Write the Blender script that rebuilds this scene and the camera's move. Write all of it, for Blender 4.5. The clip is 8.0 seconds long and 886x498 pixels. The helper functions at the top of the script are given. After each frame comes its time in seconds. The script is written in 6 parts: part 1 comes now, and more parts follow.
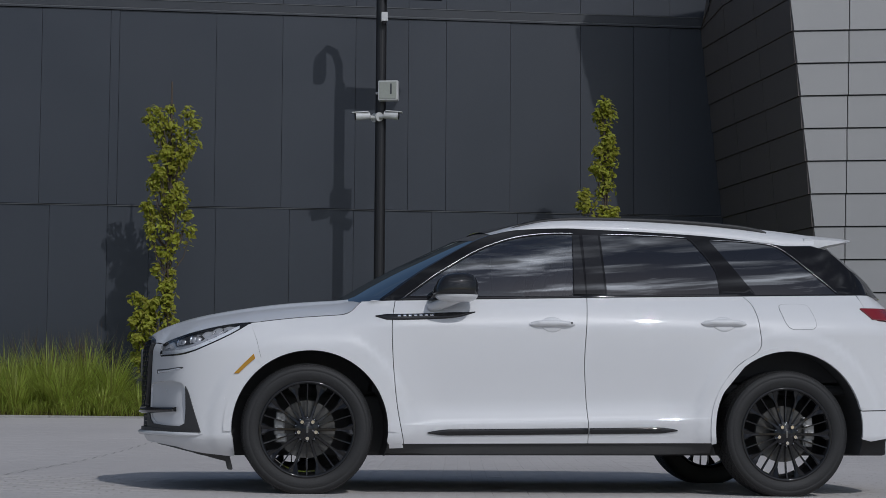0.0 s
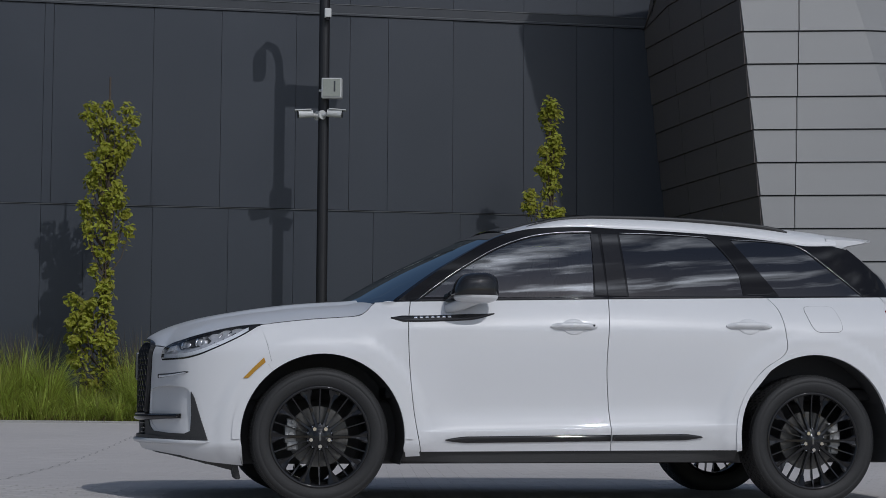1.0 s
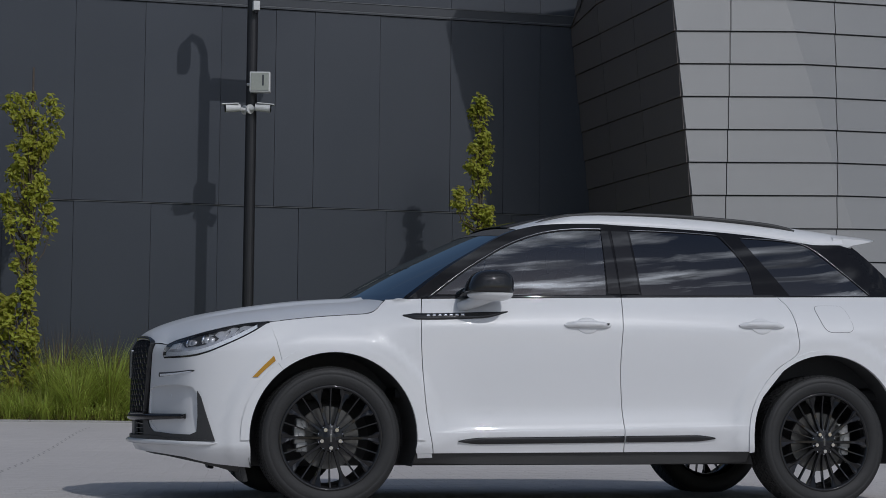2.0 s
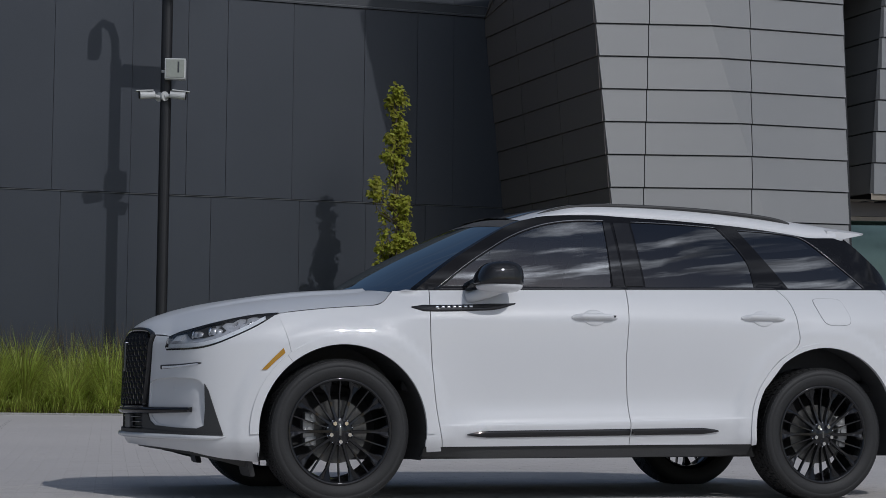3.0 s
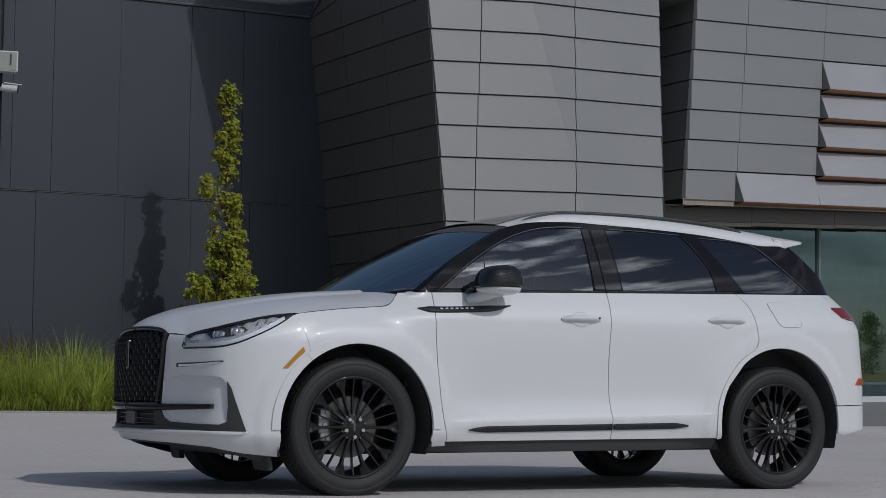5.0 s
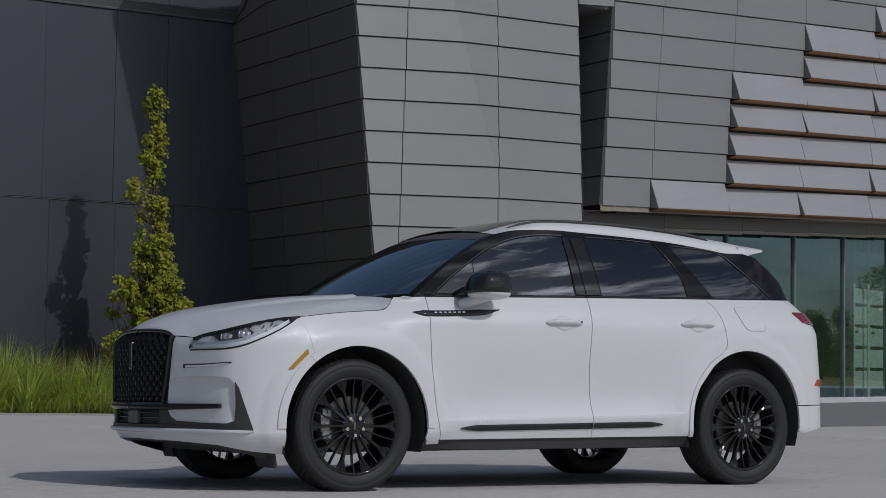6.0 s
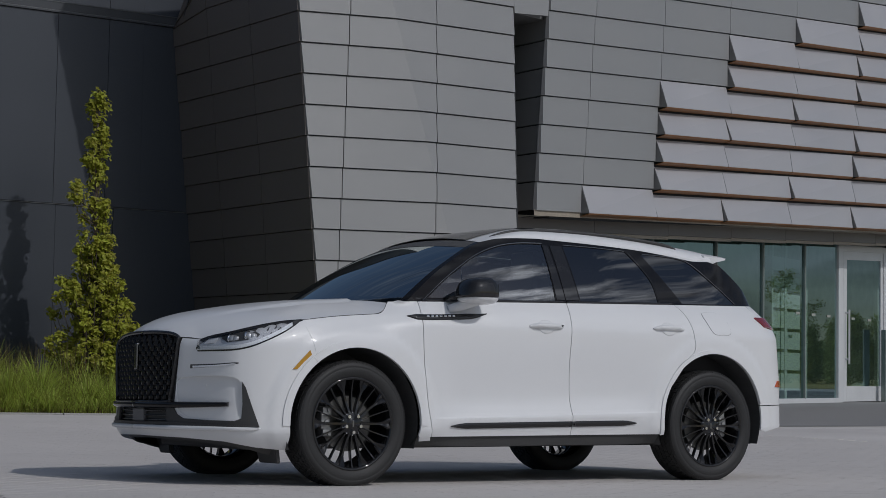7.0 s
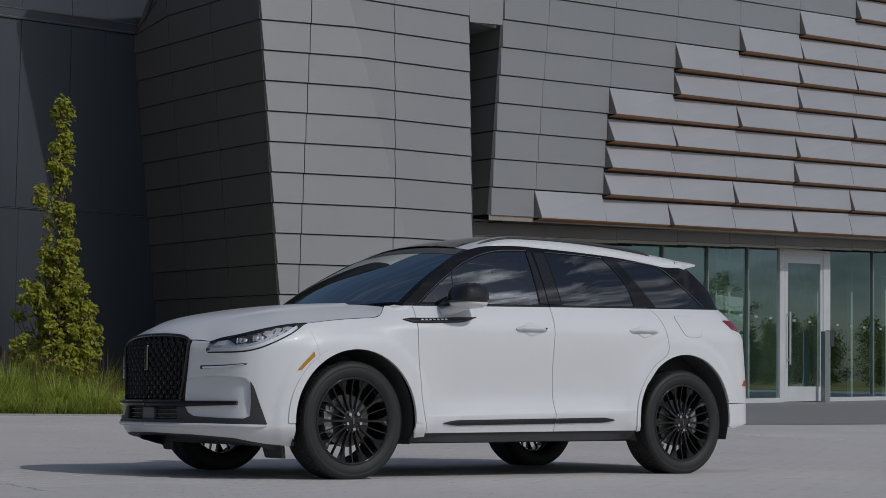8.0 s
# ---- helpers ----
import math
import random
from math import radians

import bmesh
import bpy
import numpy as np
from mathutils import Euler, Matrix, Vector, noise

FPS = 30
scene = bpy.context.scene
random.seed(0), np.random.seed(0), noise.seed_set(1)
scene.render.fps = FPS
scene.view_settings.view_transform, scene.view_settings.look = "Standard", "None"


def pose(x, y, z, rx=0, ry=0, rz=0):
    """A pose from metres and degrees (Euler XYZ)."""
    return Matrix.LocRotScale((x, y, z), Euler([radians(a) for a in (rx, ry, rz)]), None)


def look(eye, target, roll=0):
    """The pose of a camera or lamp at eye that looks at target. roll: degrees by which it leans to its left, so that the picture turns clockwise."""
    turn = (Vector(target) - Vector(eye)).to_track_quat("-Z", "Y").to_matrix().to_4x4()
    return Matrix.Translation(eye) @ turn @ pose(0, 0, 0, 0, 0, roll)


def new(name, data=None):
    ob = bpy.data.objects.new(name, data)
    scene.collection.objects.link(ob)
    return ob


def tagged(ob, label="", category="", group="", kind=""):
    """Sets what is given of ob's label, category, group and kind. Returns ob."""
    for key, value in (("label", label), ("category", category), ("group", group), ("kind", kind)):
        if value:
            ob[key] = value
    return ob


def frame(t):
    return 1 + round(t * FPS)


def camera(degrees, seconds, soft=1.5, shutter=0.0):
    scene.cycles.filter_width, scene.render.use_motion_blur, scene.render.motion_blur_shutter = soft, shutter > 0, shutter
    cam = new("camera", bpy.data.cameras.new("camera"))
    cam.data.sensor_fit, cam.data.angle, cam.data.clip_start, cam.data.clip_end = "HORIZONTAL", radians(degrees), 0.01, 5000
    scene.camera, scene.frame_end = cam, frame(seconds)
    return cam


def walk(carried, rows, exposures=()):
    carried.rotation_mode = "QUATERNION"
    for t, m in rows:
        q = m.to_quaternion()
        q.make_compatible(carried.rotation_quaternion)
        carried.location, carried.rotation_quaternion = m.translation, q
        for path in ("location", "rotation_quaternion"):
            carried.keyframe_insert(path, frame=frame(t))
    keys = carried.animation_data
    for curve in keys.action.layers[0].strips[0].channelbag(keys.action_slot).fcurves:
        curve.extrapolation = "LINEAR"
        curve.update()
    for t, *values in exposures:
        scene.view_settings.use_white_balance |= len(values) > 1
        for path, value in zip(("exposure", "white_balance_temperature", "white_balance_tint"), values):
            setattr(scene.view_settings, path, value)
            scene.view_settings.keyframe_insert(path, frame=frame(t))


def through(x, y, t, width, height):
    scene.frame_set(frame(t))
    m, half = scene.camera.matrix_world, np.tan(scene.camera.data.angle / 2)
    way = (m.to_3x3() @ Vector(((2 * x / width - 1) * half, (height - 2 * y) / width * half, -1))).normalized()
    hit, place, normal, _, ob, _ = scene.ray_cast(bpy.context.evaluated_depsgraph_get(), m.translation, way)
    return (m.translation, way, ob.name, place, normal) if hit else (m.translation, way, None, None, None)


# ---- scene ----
cam = camera(28.0, 8.0, soft=0.7)
PATH = [
    (0, (-0.553, -9.701, 0.692), (-0.293, -7.723, 0.827), 0.4),
    (0.5, (-0.81, -9.416, 0.693), (-0.499, -7.445, 0.831), 0.4),
    (1, (-1.092, -9.175, 0.7), (-0.725, -7.214, 0.838), 0.4),
    (1.5, (-1.388, -8.979, 0.699), (-0.96, -7.031, 0.838), 0.5),
    (3, (-2.337, -8.463, 0.703), (-1.701, -6.571, 0.831), 0.6),
    (3.5, (-2.688, -8.384, 0.702), (-1.98, -6.517, 0.827), 0.6),
    (4, (-3.059, -8.362, 0.704), (-2.28, -6.523, 0.828), 0.6),
    (4.5, (-3.416, -8.338, 0.704), (-2.572, -6.529, 0.829), 0.7),
    (6, (-4.487, -8.44, 0.685), (-3.469, -6.724, 0.817), 0.8),
    (6.5, (-4.842, -8.53, 0.681), (-3.777, -6.843, 0.815), 0.9),
    (7, (-5.183, -8.641, 0.676), (-4.077, -6.981, 0.811), 1.0),
    (7.5, (-5.525, -8.824, 0.673), (-4.385, -7.185, 0.809), 0.9),
    (8, (-5.832, -8.975, 0.662), (-4.667, -7.356, 0.8), 0.9),
]
walk(cam, [(t, look(eye, target, roll)) for t, eye, target, roll in PATH],
     [(0.0, -0.96, 6130, 12), (8.0, -0.97, 6330, 12)])

# ---- light ----
SUN = Vector((0.232, -0.66, 0.60)).normalized()   # towards the sun
world = bpy.data.worlds.new("sky")
scene.world = world
world.use_nodes = True
wn, wl = world.node_tree.nodes, world.node_tree.links
sky = wn.new("ShaderNodeTexSky")
sky.sky_type = "NISHITA"
sky.sun_disc = False
sky.sun_elevation = math.asin(SUN.z)
sky.sun_rotation = math.atan2(SUN.x, SUN.y)
sky.air_density, sky.dust_density, sky.ozone_density = 1.0, 0.8, 1.0
geo = wn.new("ShaderNodeTexCoord")
flat = wn.new("ShaderNodeMapping")
flat.inputs["Scale"].default_value = (2.0, 2.0, 10.0)
cloud = wn.new("ShaderNodeTexNoise")
cloud.inputs["Scale"].default_value = 2.3
cloud.inputs["Detail"].default_value = 7.0
cloud.inputs["Roughness"].default_value = 0.58
ramp = wn.new("ShaderNodeValToRGB")
ramp.color_ramp.elements[0].position, ramp.color_ramp.elements[1].position = 0.47, 0.66
mixc = wn.new("ShaderNodeMixRGB")
backg = wn["Background"]
backg.inputs["Strength"].default_value = 0.094
wl.new(geo.outputs["Generated"], flat.inputs["Vector"])
wl.new(flat.outputs["Vector"], cloud.inputs["Vector"])
wl.new(cloud.outputs["Fac"], ramp.inputs["Fac"])
wl.new(sky.outputs["Color"], mixc.inputs["Color1"])
# clouds shine brightest towards the sun
toward = wn.new("ShaderNodeVectorMath")
toward.operation = "DOT_PRODUCT"
toward.inputs[1].default_value = SUN
glow = wn.new("ShaderNodeMapRange")
glow.inputs["From Min"].default_value, glow.inputs["From Max"].default_value = 0.55, 1.0
power = wn.new("ShaderNodeMath")
power.operation = "POWER"
power.inputs[1].default_value = 3.0
lit = wn.new("ShaderNodeMath")
lit.operation = "MULTIPLY_ADD"
lit.inputs[1].default_value, lit.inputs[2].default_value = 62.0, 4.5
tone = wn.new("ShaderNodeVectorMath")
tone.operation = "SCALE"
tone.inputs[0].default_value = (0.95, 1.0, 1.07)
# the sky clears away from the sun
clear = wn.new("ShaderNodeMapRange")
clear.inputs["From Min"].default_value, clear.inputs["From Max"].default_value = -0.1, 0.45
clear.inputs["To Min"].default_value, clear.inputs["To Max"].default_value = 0.12, 1.0
cover = wn.new("ShaderNodeMath")
cover.operation = "MULTIPLY"
wl.new(toward.outputs["Value"], clear.inputs["Value"])
wl.new(ramp.outputs["Color"], cover.inputs[0])
wl.new(clear.outputs["Result"], cover.inputs[1])
wl.new(cover.outputs[0], mixc.inputs["Fac"])
wl.new(geo.outputs["Generated"], toward.inputs[0])
wl.new(toward.outputs["Value"], glow.inputs["Value"])
wl.new(glow.outputs["Result"], power.inputs[0])
wl.new(power.outputs[0], lit.inputs[0])
# darker folds within the clouds
fold = wn.new("ShaderNodeTexNoise")
fold.inputs["Scale"].default_value, fold.inputs["Detail"].default_value = 5.0, 6.0
fold_map = wn.new("ShaderNodeMapRange")
fold_map.inputs["From Min"].default_value, fold_map.inputs["From Max"].default_value = 0.38, 0.62
fold_map.inputs["To Min"].default_value, fold_map.inputs["To Max"].default_value = 0.22, 1.25
folded = wn.new("ShaderNodeMath")
folded.operation = "MULTIPLY"
wl.new(flat.outputs["Vector"], fold.inputs["Vector"])
wl.new(fold.outputs["Fac"], fold_map.inputs["Value"])
wl.new(lit.outputs[0], folded.inputs[0])
wl.new(fold_map.outputs["Result"], folded.inputs[1])
wl.new(folded.outputs[0], tone.inputs["Scale"])
wl.new(tone.outputs["Vector"], mixc.inputs["Color2"])
wl.new(mixc.outputs["Color"], backg.inputs["Color"])

sun_data = bpy.data.lights.new("sun", "SUN")
sun_data.energy, sun_data.angle, sun_data.color = 2.38, radians(0.5), (1.0, 0.975, 0.94)
sun = new("sun", sun_data)
sun.matrix_world = look(SUN * 60, (0, 0, 0))


# ---- materials ----
def material(name, color, rough=0.5, metal=0.0, vary=0.12, grain=30.0, bump=0.0, coat=0.0, big=1.5, spec=0.5, rand=0.0, coat_rough=0.03):
    """A surface with colour variation at two scales, fine relief and, for repeated pieces, a tone of their own."""
    m = bpy.data.materials.new(name)
    m.use_nodes = True
    n, l = m.node_tree.nodes, m.node_tree.links
    b = n["Principled BSDF"]
    b.inputs["Metallic"].default_value = metal
    b.inputs["Coat Weight"].default_value = coat
    b.inputs["Coat Roughness"].default_value = coat_rough
    b.inputs["Specular IOR Level"].default_value = spec
    tc = n.new("ShaderNodeTexCoord")
    small, large = n.new("ShaderNodeTexNoise"), n.new("ShaderNodeTexNoise")
    small.inputs["Scale"].default_value, large.inputs["Scale"].default_value = grain, big
    small.inputs["Detail"].default_value, large.inputs["Detail"].default_value = 4.0, 5.0
    l.new(tc.outputs["Object"], small.inputs["Vector"])
    l.new(tc.outputs["Object"], large.inputs["Vector"])
    add = n.new("ShaderNodeMath")
    add.operation = "ADD"
    l.new(small.outputs["Fac"], add.inputs[0])
    l.new(large.outputs["Fac"], add.inputs[1])
    src = add.outputs[0]
    if rand:
        info, more = n.new("ShaderNodeObjectInfo"), n.new("ShaderNodeMath")
        more.operation = "MULTIPLY_ADD"
        l.new(info.outputs["Random"], more.inputs[0])
        more.inputs[1].default_value = rand
        l.new(src, more.inputs[2])
        src = more.outputs[0]
    rng = n.new("ShaderNodeMapRange")
    rng.inputs["From Min"].default_value, rng.inputs["From Max"].default_value = 0.6, 1.4 + rand
    rng.inputs["To Min"].default_value, rng.inputs["To Max"].default_value = 1 - vary, 1 + vary
    l.new(src, rng.inputs["Value"])
    mul = n.new("ShaderNodeVectorMath")
    mul.operation = "SCALE"
    mul.inputs[0].default_value = color
    l.new(rng.outputs["Result"], mul.inputs["Scale"])
    l.new(mul.outputs["Vector"], b.inputs["Base Color"])
    rr = n.new("ShaderNodeMapRange")
    rr.inputs["From Min"].default_value, rr.inputs["From Max"].default_value = 0.3, 0.7
    rr.inputs["To Min"].default_value, rr.inputs["To Max"].default_value = max(0.0, rough * 0.85), min(1.0, rough * 1.15)
    l.new(large.outputs["Fac"], rr.inputs["Value"])
    l.new(rr.outputs["Result"], b.inputs["Roughness"])
    if bump:
        bp = n.new("ShaderNodeBump")
        bp.inputs["Strength"].default_value, bp.inputs["Distance"].default_value = bump, 0.01
        l.new(small.outputs["Fac"], bp.inputs["Height"])
        l.new(bp.outputs["Normal"], b.inputs["Normal"])
    return m


def leaf_material(name, color, vary=0.5, through=0.35, rough=0.55):
    """Leaves and blades: each island has a tone of its own, and some light comes through."""
    m = bpy.data.materials.new(name)
    m.use_nodes = True
    n, l = m.node_tree.nodes, m.node_tree.links
    b, out = n["Principled BSDF"], n["Material Output"]
    g, hs = n.new("ShaderNodeNewGeometry"), n.new("ShaderNodeHueSaturation")
    rng, hue = n.new("ShaderNodeMapRange"), n.new("ShaderNodeMapRange")
    rng.inputs["To Min"].default_value, rng.inputs["To Max"].default_value = 1 - vary, 1 + vary
    hue.inputs["To Min"].default_value, hue.inputs["To Max"].default_value = 0.485, 0.515
    l.new(g.outputs["Random Per Island"], rng.inputs["Value"])
    l.new(g.outputs["Random Per Island"], hue.inputs["Value"])
    hs.inputs["Color"].default_value = (*color, 1)
    l.new(rng.outputs["Result"], hs.inputs["Value"])
    l.new(hue.outputs["Result"], hs.inputs["Hue"])
    l.new(hs.outputs["Color"], b.inputs["Base Color"])
    b.inputs["Roughness"].default_value = rough
    t, mx = n.new("ShaderNodeBsdfTranslucent"), n.new("ShaderNodeMixShader")
    mx.inputs["Fac"].default_value = through
    l.new(hs.outputs["Color"], t.inputs["Color"])
    l.new(b.outputs["BSDF"], mx.inputs[1])
    l.new(t.outputs["BSDF"], mx.inputs[2])
    l.new(mx.outputs["Shader"], out.inputs["Surface"])
    return m


def glass_material(name, tint, rough=0.0, clear=0.5, ior=1.5, sheen=(1, 1, 1)):
    """Sheet glass: a tinted see-through layer under a Fresnel gloss."""
    m = bpy.data.materials.new(name)
    m.use_nodes = True
    n, l = m.node_tree.nodes, m.node_tree.links
    n.remove(n["Principled BSDF"])
    out = n["Material Output"]
    tr, gl, mx, fr = (n.new(k) for k in ("ShaderNodeBsdfTransparent", "ShaderNodeBsdfGlossy", "ShaderNodeMixShader", "ShaderNodeFresnel"))
    tr.inputs["Color"].default_value = (tint[0] * clear, tint[1] * clear, tint[2] * clear, 1)
    gl.inputs["Roughness"].default_value = rough
    gl.inputs["Color"].default_value = (*sheen, 1)
    fr.inputs["IOR"].default_value = ior
    l.new(fr.outputs["Fac"], mx.inputs["Fac"])
    l.new(tr.outputs["BSDF"], mx.inputs[1])
    l.new(gl.outputs["BSDF"], mx.inputs[2])
    l.new(mx.outputs["Shader"], out.inputs["Surface"])
    return m


M_DARK = material("charcoal wall panel", (0.040, 0.0475, 0.061), 0.42, 0.0, 0.10, 60, 0.02, big=0.6, rand=0.35)
M_DARKTRIM = material("charcoal trim", (0.045, 0.05, 0.058), 0.4, 0.0, 0.1)
# paler than the trim: the edge's sunlit highlight is put into the colour
M_EDGELIT = material("painted edge highlight", (0.13, 0.137, 0.145), 0.4, 0.2, 0.15, 40)
M_JOINT = material("black joint", (0.026, 0.027, 0.029), 0.8, 0.0, 0.1)
M_GREY = material("grey metal panel", (0.304, 0.304, 0.300), 0.42, 0.14, 0.05, 90, 0.015, big=0.5, rand=0.5)
# darker copy of the grey panel: the shade is put into its colour
M_GREYSHADED = material("grey panel with painted shade", (0.152, 0.135, 0.127), 0.45, 0.12, 0.06, 90, 0.015, big=0.5, rand=0.5)
M_MORTAR = material("dark joint sand", (0.24, 0.23, 0.21), 0.95, 0.0, 0.3, 60)
M_FLAP = material("pale metal louvre panel", (0.485, 0.475, 0.48), 0.38, 0.22, 0.05, 90, 0.01, big=0.5, rand=0.5)
M_BRONZE = material("bronze louvre underside", (0.30, 0.125, 0.034), 0.5, 0.1, 0.2, 25, 0.02)
M_SOFFIT = material("tan soffit board", (0.33, 0.285, 0.225), 0.6, 0.0, 0.15, 12)
M_ALU = material("pale aluminium frame", (0.70, 0.71, 0.72), 0.35, 0.15, 0.06)
M_DARKFRAME = material("dark window frame", (0.24, 0.28, 0.26), 0.4, 0.2, 0.1)
M_GLASS = glass_material("storefront glass", (0.68, 0.95, 0.90), 0.0, 0.9, 3.9, (0.70, 0.93, 1.0))
M_INSIDE = material("lobby wall", (0.42, 0.46, 0.44), 0.7, 0.0, 0.15, 3)
M_SHELF = material("pale lobby shelving", (0.58, 0.62, 0.59), 0.5, 0.0, 0.06)
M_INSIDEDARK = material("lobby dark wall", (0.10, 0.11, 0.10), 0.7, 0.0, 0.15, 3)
M_PAVE = material("pale concrete paving", (0.59, 0.56, 0.535), 0.85, 0.0, 0.16, 55, 0.25, big=0.5)
M_PAVER = material("concrete paver", (0.595, 0.562, 0.535), 0.85, 0.0, 0.13, 70, 0.2, big=0.45, rand=0.3)
M_WALKWAY = material("dark grey walkway", (0.24, 0.235, 0.23), 0.85, 0.0, 0.15, 60, 0.2)
M_SOIL = material("mulch soil", (0.15, 0.115, 0.07), 0.95, 0.0, 0.4, 40, 0.6)
M_KERB = material("pale kerb", (0.36, 0.35, 0.33), 0.85, 0.0, 0.15, 60, 0.2)
M_FIELD = material("dry meadow", (0.38, 0.31, 0.09), 0.95, 0.0, 0.4, 2.0, 0.3, big=0.1)
M_POLE = material("black lamp post paint", (0.018, 0.018, 0.02), 0.4, 0.0, 0.15)
M_WHITEBOX = material("white plastic housing", (0.62, 0.63, 0.62), 0.45, 0.0, 0.06)
M_LENS = material("dark camera lens", (0.01, 0.01, 0.012), 0.1, 0.0, 0.0)
M_SPEAKER = material("grey mesh front", (0.33, 0.35, 0.31), 0.6, 0.0, 0.1)
M_BARK = material("grey brown bark", (0.09, 0.07, 0.055), 0.9, 0.0, 0.35, 40, 0.5)
M_LEAF = leaf_material("fresh oak leaf", (0.39, 0.40, 0.047), 0.32, 0.45)
M_GRASS = leaf_material("fountain grass", (0.44, 0.50, 0.10), 0.5, 0.5)
M_PLUME = leaf_material("dry grass plume", (0.13, 0.09, 0.04), 0.4, 0.3)
M_WOODS = leaf_material("far woods leaf", (0.33, 0.37, 0.12), 0.45, 0.6)


# ---- mesh helpers ----
def part(name, bm, mat, parent=None, label="", smooth=False):
    me = bpy.data.meshes.new(name)
    bm.normal_update()
    bm.to_mesh(me)
    bm.free()
    me.materials.append(mat)
    if smooth:
        me.shade_smooth()
    ob = new(name, me)
    ob.parent = parent
    if label:
        ob["label"] = label
    return ob


def raw(name, verts, faces, mat, parent=None, label=""):
    me = bpy.data.meshes.new(name)
    me.from_pydata([tuple(v) for v in verts], [], faces)
    me.materials.append(mat)
    ob = new(name, me)
    ob.parent = parent
    if label:
        ob["label"] = label
    return ob


def empty(name, m=Matrix()):
    ob = new(name)
    ob.matrix_basis = m
    return ob


def box(bm, lo, hi, bevel=0.0, m=None):
    made = bmesh.ops.create_cube(bm, size=1.0)["verts"]
    size, mid = Vector(hi) - Vector(lo), (Vector(hi) + Vector(lo)) / 2
    for v in made:
        v.co = Vector((v.co.x * size.x, v.co.y * size.y, v.co.z * size.z)) + mid
        if m:
            v.co = m @ v.co
    if bevel:
        edges = list({e for v in made for e in v.link_edges})
        bmesh.ops.bevel(bm, geom=edges, offset=bevel, segments=2, affect="EDGES", profile=0.6)
    return made


def tube(bm, a, b, r0, r1=None, n=12, caps=True):
    a, b = Vector(a), Vector(b)
    r1 = r0 if r1 is None else r1
    turn = (b - a).to_track_quat("Z", "Y").to_matrix().to_4x4()
    bmesh.ops.create_cone(bm, cap_ends=caps, segments=n, radius1=r0, radius2=r1, depth=(b - a).length,
                          matrix=Matrix.Translation((a + b) / 2) @ turn)


def sweep(bm, pts, radii, n=10):
    """A round bar along a line of points."""
    pts, rings = [Vector(p) for p in pts], []
    for i, p in enumerate(pts):
        d = (pts[min(i + 1, len(pts) - 1)] - pts[max(i - 1, 0)]).normalized()
        q = d.to_track_quat("Z", "Y")
        r = radii[i] if isinstance(radii, (list, tuple)) else radii
        rings.append([bm.verts.new(p + q @ Vector((r * math.cos(2 * math.pi * k / n), r * math.sin(2 * math.pi * k / n), 0))) for k in range(n)])
    for a, b in zip(rings, rings[1:]):
        for k in range(n):
            bm.faces.new((a[k], a[(k + 1) % n], b[(k + 1) % n], b[k]))
    bm.faces.new(rings[0][::-1])
    bm.faces.new(rings[-1])


def slab(name, corners, back, mat, parent, label=""):
    """A flat sheet with four or more corners (seen counter-clockwise), its returns going back along a vector."""
    n = len(corners)
    c = [Vector(p) for p in corners]
    verts = c + [p + Vector(back) for p in c]
    faces = [tuple(range(n))] + [(i, i + n, (i + 1) % n + n, (i + 1) % n) for i in range(n)]
    return raw(name, verts, faces, mat, parent, label)

# ---- ground ----
def bed_edge(x):
    return 14.0 - 0.3 * x


def fall(x, y):
    """The plaza's shallow fall towards its drain behind the car."""
    def ease(a, b, v):
        t = min(1.0, max(0.0, (v - a) / (b - a)))
        return t * t * (3 - 2 * t)
    s = (0.0078 * x + 0.0170 * y) * (1 - ease(4, 11, y)) * (1 - ease(5, 10, x)) * ease(-14, -6, x)
    return -0.10 * math.tanh(s / 0.10)


GX = [-400, -60, -14] + [-12 + 0.5 * i for i in range(45)] + [12, 60, 400]
GY = [-400, -60, -20] + [-12 + 0.5 * i for i in range(47)] + [13, 60, 400]
bm = bmesh.new()
grid = [[bm.verts.new((a, b, fall(a, b) if abs(a) < 13 and abs(b) < 13 else 0.0)) for b in GY] for a in GX]
for i in range(len(GX) - 1):
    for j in range(len(GY) - 1):
        bm.faces.new((grid[i][j], grid[i + 1][j], grid[i + 1][j + 1], grid[i][j + 1]))
tagged(part("ground", bm, M_PAVE, smooth=True), "wide pale grey concrete plaza reaching the horizon", "ground", kind="structure")

jv, jf = [], []
for i in range(62):
    y = -0.6 + i * 0.205
    x = -1.862 + (y - 2.07) * 0.1325 + (0.012 if i % 2 else -0.012)
    k = len(jv)
    jv += [(a, b, 0.0134 + fall(a, b)) for a, b in ((x - 0.004, y), (x + 0.004, y), (x + 0.028, y + 0.185), (x + 0.020, y + 0.185))]
    jf.append((k, k + 1, k + 2, k + 3))
tagged(raw("paving_joint", jv, jf, M_MORTAR), "dark open joint line across the paving", "paving joint", kind="structure")
tagged(raw("walkway", [(6.6, 8.4, 0.004), (60, 8.0, 0.004), (60, 40, 0.004), (7.9, 40, 0.004), (7.9, 13.5, 0.004), (6.6, 12.2, 0.004)],
           [(0, 1, 2, 3, 4, 5)], M_WALKWAY), "dark grey walkway before the entrance", "walkway", kind="structure")
tagged(raw("planting_bed", [(-30, bed_edge(-30), 0.006), (6.4, bed_edge(6.4), 0.006), (7.9, 14.6, 0.006), (7.9, 18.9, 0.006), (-30, 18.9, 0.006)],
           [(0, 1, 2, 3, 4)], M_SOIL), "brown mulched planting bed along the dark wall", "planting bed", kind="structure")
bm = bmesh.new()
